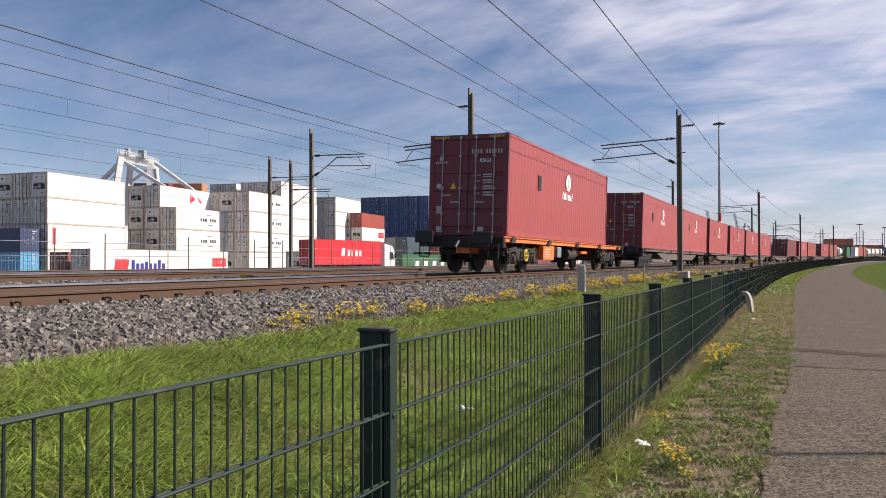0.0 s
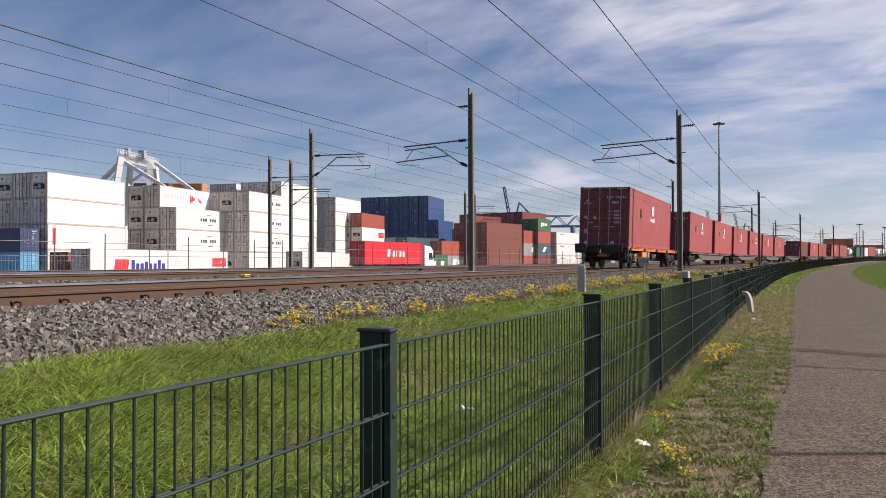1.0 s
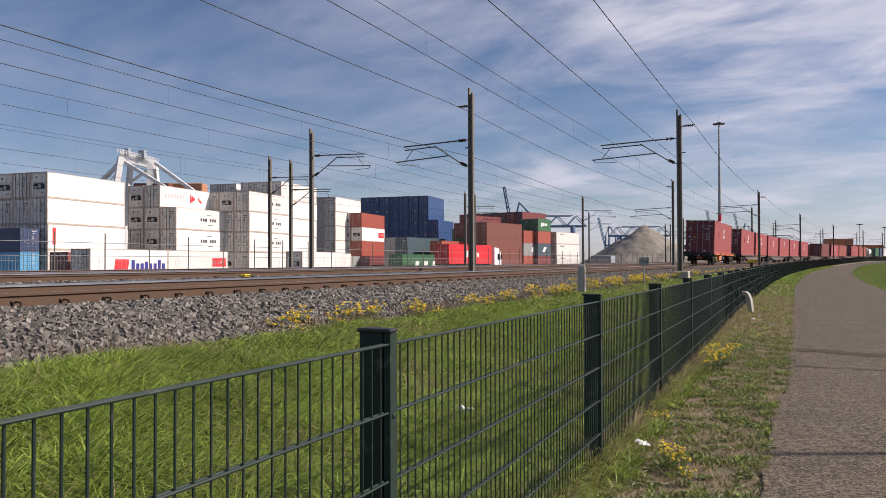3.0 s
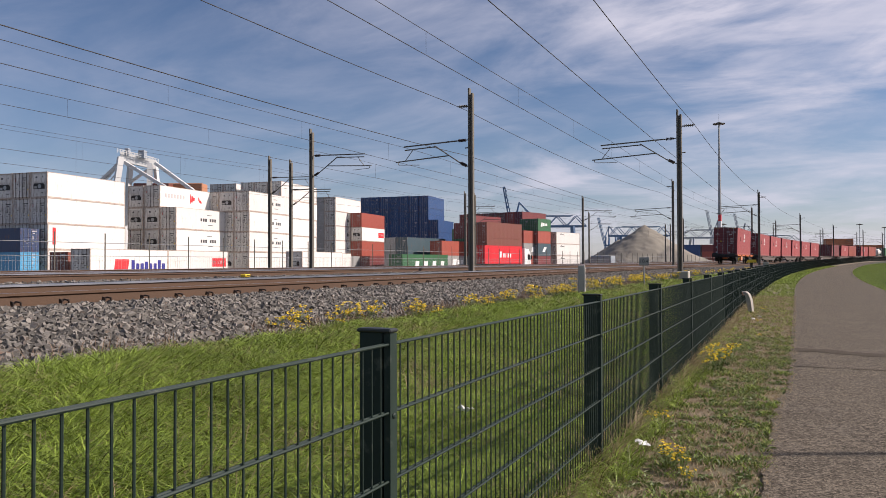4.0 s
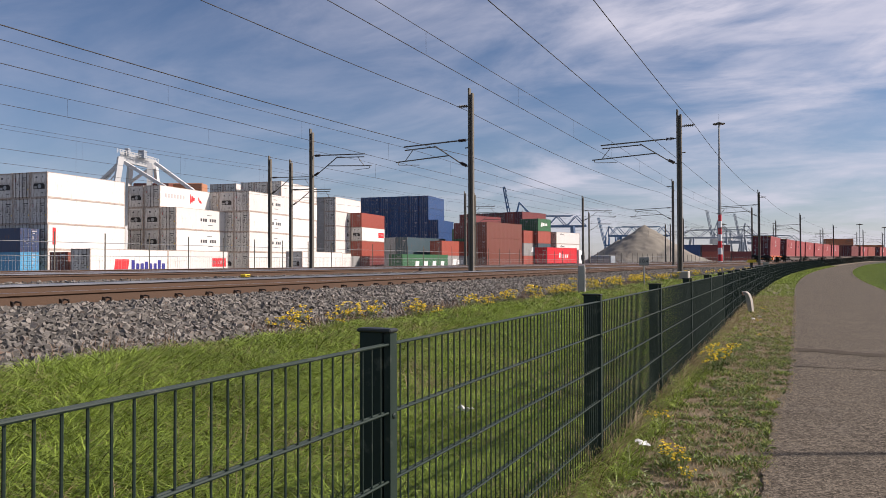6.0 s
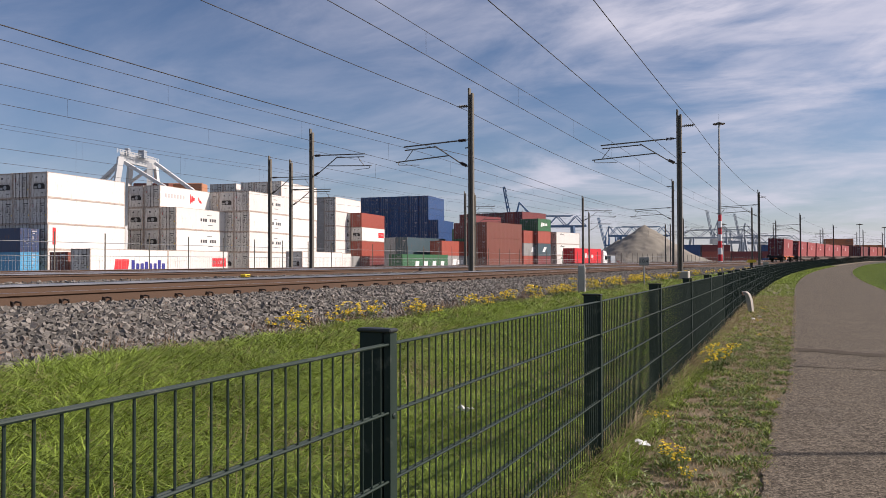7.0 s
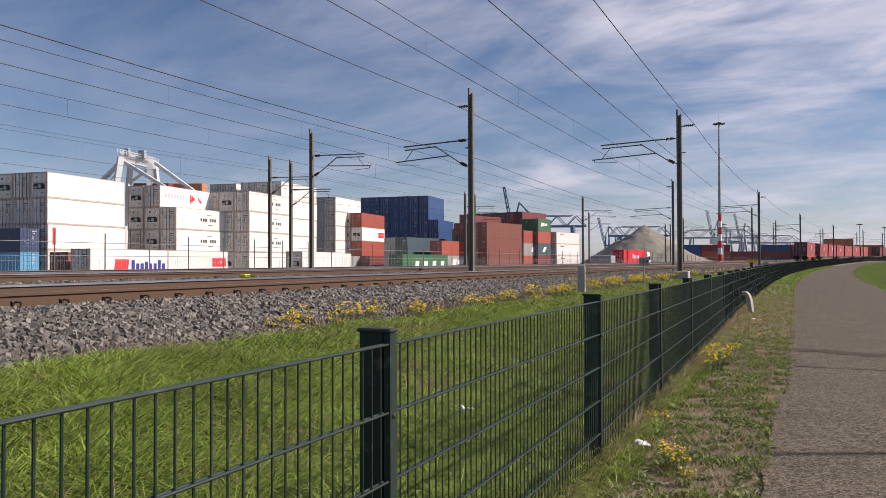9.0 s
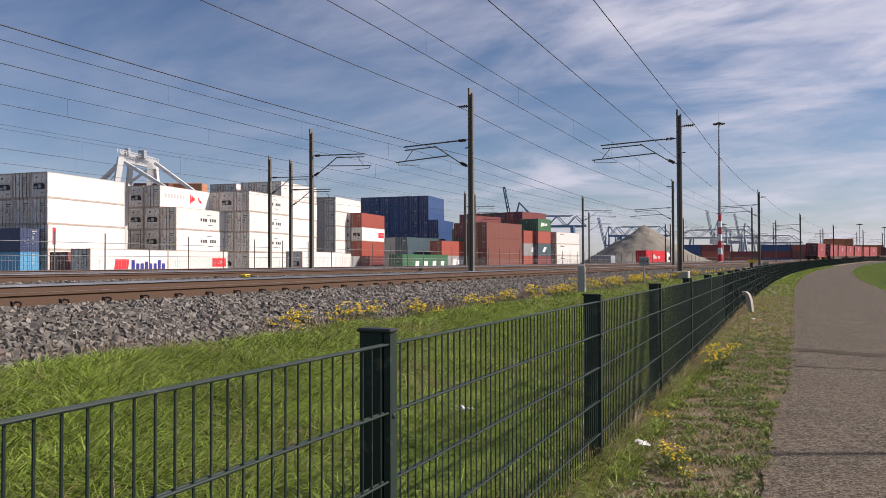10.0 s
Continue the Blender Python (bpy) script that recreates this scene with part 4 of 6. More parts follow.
def wagon(length, paint, orange, spin=None, wheels_y=None):
    root = thing("container_wagon", ("orange" if orange else "grimy grey-brown") + " flat container wagon on two bogies", "railway wagon", "wagons of the freight train")
    h = length / 2
    top = 1.07
    for x in (-1, 1):
        bm = bmesh.new()
        box(bm, x * 1.06, x * 1.20, -h + 0.25, h - 0.25, top - 0.16, top - 0.01)
        box(bm, x * 1.04, x * 1.24, -h + 0.25, h - 0.25, top - 0.035, top - 0.004)
        if not orange:
            prism(bm, [(-h * 0.62, top - 0.2), (-h * 0.45, top - 0.62), (h * 0.45, top - 0.62), (h * 0.62, top - 0.2)], "x", x * 1.08 - 0.03, x * 1.08 + 0.03)
        part("side_sill", bm, paint, root)
    for y in (-h + 0.42, -h * 0.5, h * 0.0, h * 0.5, h - 0.42):
        bm = bmesh.new()
        box(bm, -1.06, 1.06, y - 0.1, y + 0.1, top - 0.3, top - 0.04)
        part("cross_member", bm, M["bogie"], root)
    bm = bmesh.new()
    box(bm, -0.22, 0.22, -h + 0.3, h - 0.3, top - 0.5, top - 0.1)
    part("centre_sill", bm, paint, root)
    for y in (-1, 1):
        bm = bmesh.new()
        box(bm, -1.30, 1.30, y * (h - 0.25), y * (h - 0.08), top - 0.34, top - 0.02, bevel=0.02)
        part("buffer_beam", bm, M["black"], root)
        for x in (-0.875, 0.875):
            bm = bmesh.new()
            rod(bm, (x, y * (h - 0.08), 1.0), (x, y * (h + 0.32), 1.0), 0.11, n=12)
            rod(bm, (x, y * (h + 0.32), 1.0), (x, y * (h + 0.42), 1.0), 0.15, n=12)
            box(bm, x - 0.29, x + 0.29, y * (h + 0.42), y * (h + 0.47), 0.83, 1.17, bevel=0.04)
            part("buffer", bm, M["black"], root, "black sprung buffer")
        bm = bmesh.new()
        rod(bm, (0, y * (h + 0.0), 0.95), (0, y * (h + 0.28), 0.72), 0.05, n=6)
        rod(bm, (0.3, y * (h - 0.05), 0.9), (0.42, y * (h + 0.12), 0.45), 0.025, n=6)
        part("coupling", bm, M["black"], root)
        if orange and y < 0:
            for x in (-1.2, 1.2):
                bm = bmesh.new()
                rod(bm, (x, -h - 0.05, 0.45), (x, -h - 0.05, 0.85), 0.02, n=6)
                rod(bm, (x, -h - 0.05, 0.45), (x * 0.75, -h - 0.05, 0.45), 0.02, n=6)
                rod(bm, (x * 0.75, -h - 0.05, 0.45), (x * 0.75, -h - 0.05, 0.85), 0.02, n=6)
                part("foot_step", bm, M["black"], root)
    for y in (-h + 2.3, h - 2.3):
        bogie(root, y, spin)
    for k in range(5 if orange else 4):
        y = -h + 1.0 + (length - 2.0) * k / (4 if orange else 3)
        for x in (-1.2, 1.2):
            bm = bmesh.new()
            prism(bm, [(y - 0.22, top - 0.18), (y + 0.12, top - 0.18), (y + 0.2, top - 0.02), (y - 0.05, top - 0.0)], "x", x, x + math.copysign(0.07, x))
            part("container_bracket", bm, M["bogie"], root)
    if orange:
        bm = bmesh.new()
        box(bm, 1.0, 1.22, -h + 3.95, -h + 5.15, 0.42, 0.87, bevel=0.01)
        part("data_panel", bm, M["orange"], root, "orange panel with faded lettering")
        for k in range(4):
            bm = bmesh.new()
            box(bm, 1.2205, 1.224, -h + 4.1, -h + 4.6 + 0.12 * (k % 2), 0.50 + 0.08 * k, 0.53 + 0.08 * k)
            part("lettering", bm, M["dim"], root)
        bm = bmesh.new()
        rod(bm, (0.9, -h + 7.4, 0.62), (0.9, -h + 8.5, 0.62), 0.2, n=14)
        part("air_tank", bm, M["bogie"], root)
        bm = bmesh.new()
        box(bm, 0.95, 1.18, -h + 5.7, -h + 6.15, 0.5, 0.86, bevel=0.02)
        part("valve_box", bm, M["galv"], root)
        bm = bmesh.new()
        c = Vector((1.2, -h + 2.3, 0.55))
        for k in range(16):
            a, b = k * math.pi / 8, (k + 1) * math.pi / 8
            rod(bm, c + Vector((0, 0.17 * math.cos(a), 0.17 * math.sin(a))), c + Vector((0, 0.17 * math.cos(b), 0.17 * math.sin(b))), 0.022, n=5)
        for k in range(2):
            a = k * math.pi / 2
            rod(bm, c + Vector((0, 0.17 * math.cos(a), 0.17 * math.sin(a))), c - Vector((0, 0.17 * math.cos(a), 0.17 * math.sin(a))), 0.014, n=5)
        part("brake_wheel", bm, M["yellow"], root, "yellow hand brake wheel")
    return root


TRAIN, WHEELS = [], []


def load(offset, colour, L=12.192, H=2.896, mark="emblem", ends="doors"):
    ob = container(Matrix.Identity(4), colour, L=L, H=H, mark=mark, ends=ends, group="containers on the freight train")
    TRAIN.append((ob, offset + L / 2, 1.08))
    return ob


spin = []
last_wagon = wagon(16.0, M["orange"], True, spin)
WHEELS = [(w, y) for w, y in spin]
TRAIN.append((last_wagon, 6.9 + 0.6, 0.0))
first_box = load(0.0, "maroon")
spin_brown = []
brown_wagon = wagon(26.2, M["wagon_brown"], False, spin_brown)
WHEELS += spin_brown
TRAIN.append((brown_wagon, 33.4, 0.0))
for c in (60.9, 88.2, 115.6, 144.5, 172.0, 199.0, 226.0, 253.0, 280.0, 307.0):
    TRAIN.append((copy_thing(brown_wagon, Matrix.Identity(4)), c, 0.0))
for off in (20.2, 33.9, 47.5, 61.5, 75.0, 88.9):
    load(off, "maroon")
load(122.2, "dark_red", mark="")
load(138.2, "maroon")
load(151.6, "rust_red", mark="")
load(172.0, "maroon")
load(186.0, "rust_red", mark="")
load(214.5, "green", 6.058, 2.591, "")
load(222.0, "navy", 6.058, 2.591, "")
load(229.0, "white", 6.058, 2.591, "")
load(236.0, "rust_red", mark="")
load(286.0, "blue", mark="")
load(300.0, "rust_red", mark="")
load(314.0, "white", 6.058, 2.591, "")


def tank_container():
    root = thing("tank_container", "white cylindrical tank container in an open steel frame", "tank container", "containers on the freight train")
    bm = bmesh.new()
    for r0, r1, a, b in ((0.5, 1.1, -2.9, -2.6), (1.1, 1.1, -2.6, 2.6), (1.1, 0.5, 2.6, 2.9)):
        rod(bm, (0, a, 1.28), (0, b, 1.28), r0, r1, n=24)
    part("tank", bm, M["c_white"], root, smooth=False)
    for y in (-3.0, 3.0):
        bm = bmesh.new()
        for x in (-1.15, 1.15):
            box(bm, x - 0.07, x + 0.07, y - 0.07, y + 0.07, 0, 2.59)
        for z in (0.06, 2.53):
            box(bm, -1.15, 1.15, y - 0.06, y + 0.06, z - 0.06, z + 0.06)
        part("end_frame", bm, M["c_grey"], root)
    for x in (-1.15, 1.15):
        bm = bmesh.new()
        box(bm, x - 0.05, x + 0.05, -3, 3, 0, 0.14)
        part("side_rail", bm, M["c_grey"], root)
    return root


tank = tank_container()
for i, off in enumerate((202.5, 252.0, 259.0, 266.5, 274.5)):
    TRAIN.append((tank if i == 0 else copy_thing(tank, Matrix.Identity(4)), off + 3.0, 1.08))

# ---- the lorry on the yard road ----
LORRY_WHEELS = []


def lorry():
    root = thing("lorry", "white articulated lorry with a skeletal container trailer", "lorry")
    bm = bmesh.new()
    prism(bm, [(13.3, 0.55), (15.55, 0.55), (15.6, 1.9), (15.35, 3.0), (14.9, 3.55), (13.3, 3.75)], "x", -1.22, 1.22)
    bmesh.ops.bevel(bm, geom=bm.edges[:], offset=0.06, segments=2, affect="EDGES")
    cab = part("cab", bm, M["white"], root, "white tractor cab")
    bm = bmesh.new()
    prism(bm, [(15.56, 1.85), (15.64, 1.85), (15.42, 2.85), (15.34, 2.85)], "x", -1.08, 1.08)
    part("windscreen", bm, M["glass"], cab)
    for x in (-1, 1):
        bm = bmesh.new()
        prism(bm, [(14.3, 1.75), (15.25, 1.75), (15.1, 2.7), (14.3, 2.7)], "x", x * 1.205, x * 1.235)
        part("side_window", bm, M["glass"], cab)
        bm = bmesh.new()
        box(bm, x * 1.25, x * 1.45, 15.4, 15.5, 1.9, 2.6, bevel=0.02)
        part("mirror", bm, M["black"], cab)
    bm = bmesh.new()
    for x in (-0.45, 0.45):
        box(bm, x - 0.08, x + 0.08, 0.0, 15.0, 0.85, 1.12)
    for y in (0.1, 3, 6, 9, 12):
        box(bm, -1.2, 1.2, y - 0.08, y + 0.08, 1.0, 1.13)
    part("chassis", bm, M["black"], root)
    bm = bmesh.new()
    box(bm, -1.2, 1.2, -0.05, 0.05, 0.5, 0.85)
    part("rear_bumper", bm, M["logo_red"], root)
    for y in (1.2, 2.5, 3.8, 11.2, 14.6):
        for x in (-1.05, 1.05):
            bm = bmesh.new()
            rod(bm, (x - 0.16, 0, 0), (x + 0.16, 0, 0), 0.5, n=20)
            rod(bm, (x - 0.17, 0, 0), (x + 0.17, 0, 0), 0.27, n=14, mi=1)
            o = part("wheel", bm, [M["rubber"], M["galv"]], root)
            o.matrix_basis = pose(0, y, 0.5)
            LORRY_WHEELS.append((o, y))
    return root


lorry_ob = lorry()
lorry_box = container(Matrix.Identity(4), "red", mark="white_bars", group="load of the lorry")




# ---- the yard's edge and what stands behind it ----
def yard_fence():
    ob = thing("yard_fence", "tall grey steel yard fence with posts and strained wires", "fence", "", kind="structure")
    pts = []
    s = 0.0
    while s < 260:
        x, y, _ = line(-38.8, s)
        pts.append(Vector((x, y, 0.0)))
        s += 3.4
    bm = bmesh.new()
    rod(bm, (0, 0, -0.3), (0, 0, 3.15), 0.04, n=6)
    me = bpy.data.meshes.new("post")
    bm.to_mesh(me)
    bm.free()
    me.materials.append(M["mast"])
    for p in pts:
        o = new("post", me)
        o.parent, o.matrix_basis = ob, Matrix.Translation(p)
    for h in (2.55, 1.75, 1.45, 0.9):
        bm = bmesh.new()
        for a, b in zip(pts, pts[1:]):
            rod(bm, a + Vector((0, 0, h)), b + Vector((0, 0, h)), 0.018 if h > 1.6 else 0.01, n=4, caps=False)
        part("wire", bm, M["galv"], ob)
    bm = bmesh.new()
    for a, b in zip(pts, pts[1:]):
        for k in range(17):
            p = a.lerp(b, k / 17)
            rod(bm, p, p + Vector((0, 0, 1.75)), 0.006, n=3, caps=False)
    o = part("mesh_wires", bm, M["galv"], ob)
    o["kind"] = "stuff"


yard_fence()

# low boxes by the fence at the end of the white rows
for z, colour in ((-0.045, "sky_blue"), (2.548, "navy")):
    container(pose(-78.3, 55.0, z, 0, 0, 97), colour, 6.058, 2.591, group="containers in the yard")
container(pose(-71.4, 58.6, -0.045, 0, 0, 7), "brown", 6.058, 2.591, group="containers in the yard")
container(pose(-61.0, 88.5, -0.045, 0, 0, 7), "white", 12.192, 2.896, True, "unit", "", group="containers in the yard")
container(pose(-71.5, 127.5, -0.045, 0, 0, -12), "dark_red", 12.192, 2.591, group="containers in the yard")
container(pose(-75.5, 117.5, -0.045, 0, 0, -5), "grey", 12.192, 2.591, group="containers in the yard")


def far_rows():
    """Stacks of mixed boxes at the far side of the yard, seen from the side."""
    rng = random.Random(5)
    names = ["dark_red", "navy", "brown", "blue", "green", "rust_red", "blue", "navy", "dark_red"]
    along = Vector((0.906, 0.4226, 0))
    for i in range(5):
        for j in range((3, 3, 2, 3, 3)[i]):
            p = Vector((-43.0, 338.0, -0.045 + 2.899 * j)) + along * (12.9 * i)
            container(Matrix.Translation(p) @ pose(0, 0, 0, 0, 0, -65 + rng.uniform(-1, 1)), names[(i * 2 + j * 3 + (i == 2)) % len(names)], group="containers at the far end of the yard")
    for i, n in enumerate((4, 3)):
        for j in range(n):
            p = Vector((17.5, 384.0, -0.045 + 2.899 * j)) + along * (13.6 * i)
            container(Matrix.Translation(p) @ pose(0, 0, 0, 0, 0, -65), (("orange", "brown", "brown", "orange"), ("brown", "orange", "orange", "orange"), ("teal", "brown", "sky_blue", "brown"))[i][j], group="containers at the far end of the yard")


far_rows()


def gravel_heap():
    verts, faces, n, rings = [], [], 72, 26
    def height(x, y):
        d1 = math.hypot(x, y * 0.9)
        d2 = math.hypot(x + 6.5, y * 0.9 + 2.5)
        d3 = math.hypot(x - 9.0, y + 2.0)
        r = max(11.6 - d1 * 0.69, 7.6 - d2 * 0.66, 5.6 - d3 * 0.40)
        return r + 0.35 * noise.noise((x * 0.35, y * 0.35, 2.0)) + 0.18 * noise.noise((x * 1.1, y * 1.1, 5.0))
    for j in range(91):
        for i in range(111):
            x, y = -24 + 48 * i / 110, -20 + 40 * j / 90
            verts.append((x, y, max(-0.15, height(x, y))))
    for j in range(90):
        for i in range(110):
            a = j * 111 + i
            faces.append((a, a + 1, a + 112, a + 111))
    ob = raw_mesh("spoil_heap", verts, faces, M["gravel"])
    ob.data.shade_smooth()
    ob.matrix_basis = pose(-41.3, 233.2, 0, 0, 0, -25) @ Matrix.Scale(1.09, 4)
    return tagged(ob, "large grey heap of loose gravel in the yard", "gravel heap", "", "")


gravel_heap()


def light_mast(x, y, height, striped):
    ob = thing("high_light_mast", "tall galvanised floodlight mast" + (" with red and white bands" if striped else ""), "light mast", "floodlight masts", pose(x, y, 0))
    z0 = 0.0
    if striped:
        for k in range(8):
            bm = bmesh.new()
            rod(bm, (0, 0, 1.45 * k), (0, 0, 1.45 * (k + 1)), 0.52 - 0.02 * k, 0.52 - 0.02 * (k + 1), n=14)
            part("band", bm, M["logo_red"] if k % 2 else M["white"], ob, "red band" if k % 2 else "white band")
        z0 = 11.6
    bm = bmesh.new()
    rod(bm, (0, 0, z0), (0, 0, height), 0.36 if striped else 0.18, 0.16 if striped else 0.1, n=12)
    part("pole", bm, M["galv"], ob)
    bm = bmesh.new()
    rod(bm, (0, 0, height - 0.3), (0, 0, height + 0.1), 0.45, 0.45, n=12)
    for k in range(8):
        a = k * math.pi / 4
        beam(bm, (0.4 * math.cos(a), 0.4 * math.sin(a), height - 0.1), (1.25 * math.cos(a), 1.25 * math.sin(a), height - 0.25), 0.5, 0.2)
    part("lamp_ring", bm, M["mast"], ob)
    bm = bmesh.new()
    rod(bm, (0, 0, height), (0, 0, height + (2.0 if striped else 0.3)), 0.03, n=5)
    part("lightning_rod", bm, M["galv"], ob)
    return ob


light_mast(-14.9, 174.6, 31.6, True)
light_mast(23.1, 341.5, 16.1, False)
light_mast(35.2, 380.3, 16.2, False)
light_mast(-24.5, 300.0, 15.5, False)


def quay_crane(m, mat, label, boom_up, scale=1.0):
    """Portal, machinery house and lattice boom of a quay crane; its track runs along x."""
    ob = thing("quay_crane", label, "crane", "cranes of the port", m)
    s = scale
    for x in (-9, 9):
        for y in (-12, 12):
            bm = bmesh.new()
            beam(bm, (x * s, y * s, 0), (x * s * 0.8, y * s * 0.7, 44 * s), 2.2 * s, 2.2 * s)
            part("leg", bm, mat, ob)
    bm = bmesh.new()
    for y in (-12, 12):
        beam(bm, (-9 * s, y * s * 0.85, 16 * s), (9 * s, y * s * 0.85, 16 * s), 1.6 * s, 1.6 * s)
    for x in (-9, 9):
        beam(bm, (x * s * 0.85, -12 * s * 0.8, 30 * s), (x * s * 0.85, 12 * s * 0.8, 30 * s), 1.6 * s, 1.6 * s)
        beam(bm, (x * s * 0.9, -12 * s, 2 * s), (x * s * 0.85, 12 * s * 0.8, 30 * s), 1.0 * s, 1.0 * s)
    part("cross_beam", bm, mat, ob)
    bm = bmesh.new()
    for x in (-2.5, 2.5):
        beam(bm, (x * s, -26 * s, 31 * s), (x * s, 14 * s, 31 * s), 1.2 * s, 2.2 * s)
    for k in range(8):
        y = -24 + 5 * k
        beam(bm, (-2.5 * s, y * s, 31 * s), (2.5 * s, (y + 5) * s, 31 * s), 0.5 * s, 0.5 * s)
    part("girder", bm, mat, ob)
    bm = bmesh.new()
    box(bm, -3.5 * s, 3.5 * s, -14 * s, -4 * s, 32 * s, 37 * s, bevel=0.3)
    part("machinery_house", bm, M["c_white"], ob, "white machinery house")
    bm = bmesh.new()
    tip = Vector((0, (14 + 46 * math.cos(radians(boom_up))) * s, (32 + 46 * math.sin(radians(boom_up))) * s))
    root = Vector((0, 14 * s, 32 * s))
    up = Vector((0, -math.sin(radians(boom_up)), math.cos(radians(boom_up)))) * 2.6 * s
    for x in (-2.2, 2.2):
        o = Vector((x * s, 0, 0))
        beam(bm, root + o, tip + o, 0.7 * s, 0.9 * s)
        beam(bm, root + o + up, tip + o + up * 0.6, 0.5 * s, 0.5 * s)
        for k in range(10):
            a, b = root.lerp(tip, k / 10) + o, root.lerp(tip, (k + 1) / 10) + o
            beam(bm, a + (up if k % 2 else up * 0), b + (up * 0 if k % 2 else up), 0.4 * s, 0.4 * s)
    part("boom", bm, mat, ob)
    bm = bmesh.new()
    apex = Vector((0, 6 * s, 62 * s))
    for x in (-7, 7):
        beam(bm, (x * s, 10 * s, 44 * s), apex, 1.1 * s, 1.1 * s)
        beam(bm, (x * s, -10 * s, 44 * s), apex, 0.9 * s, 0.9 * s)
    if boom_up < 30:
        for x in (-2, 2):
            beam(bm, apex, root.lerp(tip, 0.85) + Vector((x * s, 0, 0)), 0.5 * s, 0.5 * s)
    beam(bm, apex, (0, -24 * s, 32 * s), 0.6 * s, 0.6 * s)
    part("apex_frame", bm, mat, ob)
    return ob


quay_crane(pose(-135.9, 399.8, 0, 0, 0, 115), M["crane_hazy_blue"], "distant blue quay crane with its boom raised", 80, 0.56)
quay_crane(pose(-114, 520, 0, 0, 0, 80), M["crane_hazy_blue"], "distant blue quay crane with a lattice boom raised", 76, 0.42)
quay_crane(pose(-57, 690, 0, 0, 0, 75), M["crane_grey"], "distant grey quay crane with a lattice boom raised", 79, 0.60)
quay_crane(pose(-36, 700, 0, 0, 0, 75), M["crane_grey"], "distant grey quay crane with a lattice boom raised", 79, 0.56)


def bridge_crane(x, y, span, z, heading, label, mat):
    """A long rail-mounted bridge crane: truss girders on legs."""
    ob = thing("bridge_crane", label, "crane", "cranes of the port", pose(x, y, 0, 0, 0, heading))
    for u in (-0.5, 0.5):
        bm = bmesh.new()
        for v in (-5, 5):
            beam(bm, (u * span * 0.72, v, 0), (u * span * 0.66, v * 0.5, z), 0.9, 0.9)
        beam(bm, (u * span * 0.72, -5, 3), (u * span * 0.72, 5, 3), 0.8, 0.8)
        part("leg", bm, mat, ob)
    for v in (-2.5, 2.5):
        bm = bmesh.new()
        beam(bm, (-span / 2, v, z), (span / 2, v, z), 0.5, 0.8)
        beam(bm, (-span * 0.32, v, z + 4.5), (span * 0.32, v, z + 4.5), 0.35, 0.35)
        n = 8
        for k in range(n):
            a, b = -span / 2 + span * k / n, -span / 2 + span * (k + 1) / n
            lo, hi = (z, z + 4.5) if k % 2 == 0 else (z + 4.5, z)
            beam(bm, (a, v, lo), (b, v, hi), 0.3, 0.3)
        part("truss_girder", bm, mat, ob)
    bm = bmesh.new()
    box(bm, -4, 0, -2, 2, z - 3.5, z - 0.6, bevel=0.2)
    part("trolley_cab", bm, M["c_white"], ob, "white trolley cab")


bridge_crane(-98, 318, 33, 17.0, 25, "distant blue bridge crane with truss girders", M["crane_hazy_blue"])
bridge_crane(-71, 386, 30, 14.5, 25, "distant blue bridge crane with truss girders", M["crane_hazy_blue"])
bridge_crane(-40, 455, 44, 15.0, 25, "distant grey-blue bridge crane with truss girders", M["crane_grey"])
bridge_crane(-17, 510, 44, 13.0, 25, "distant grey-blue bridge crane with truss girders", M["crane_grey"])


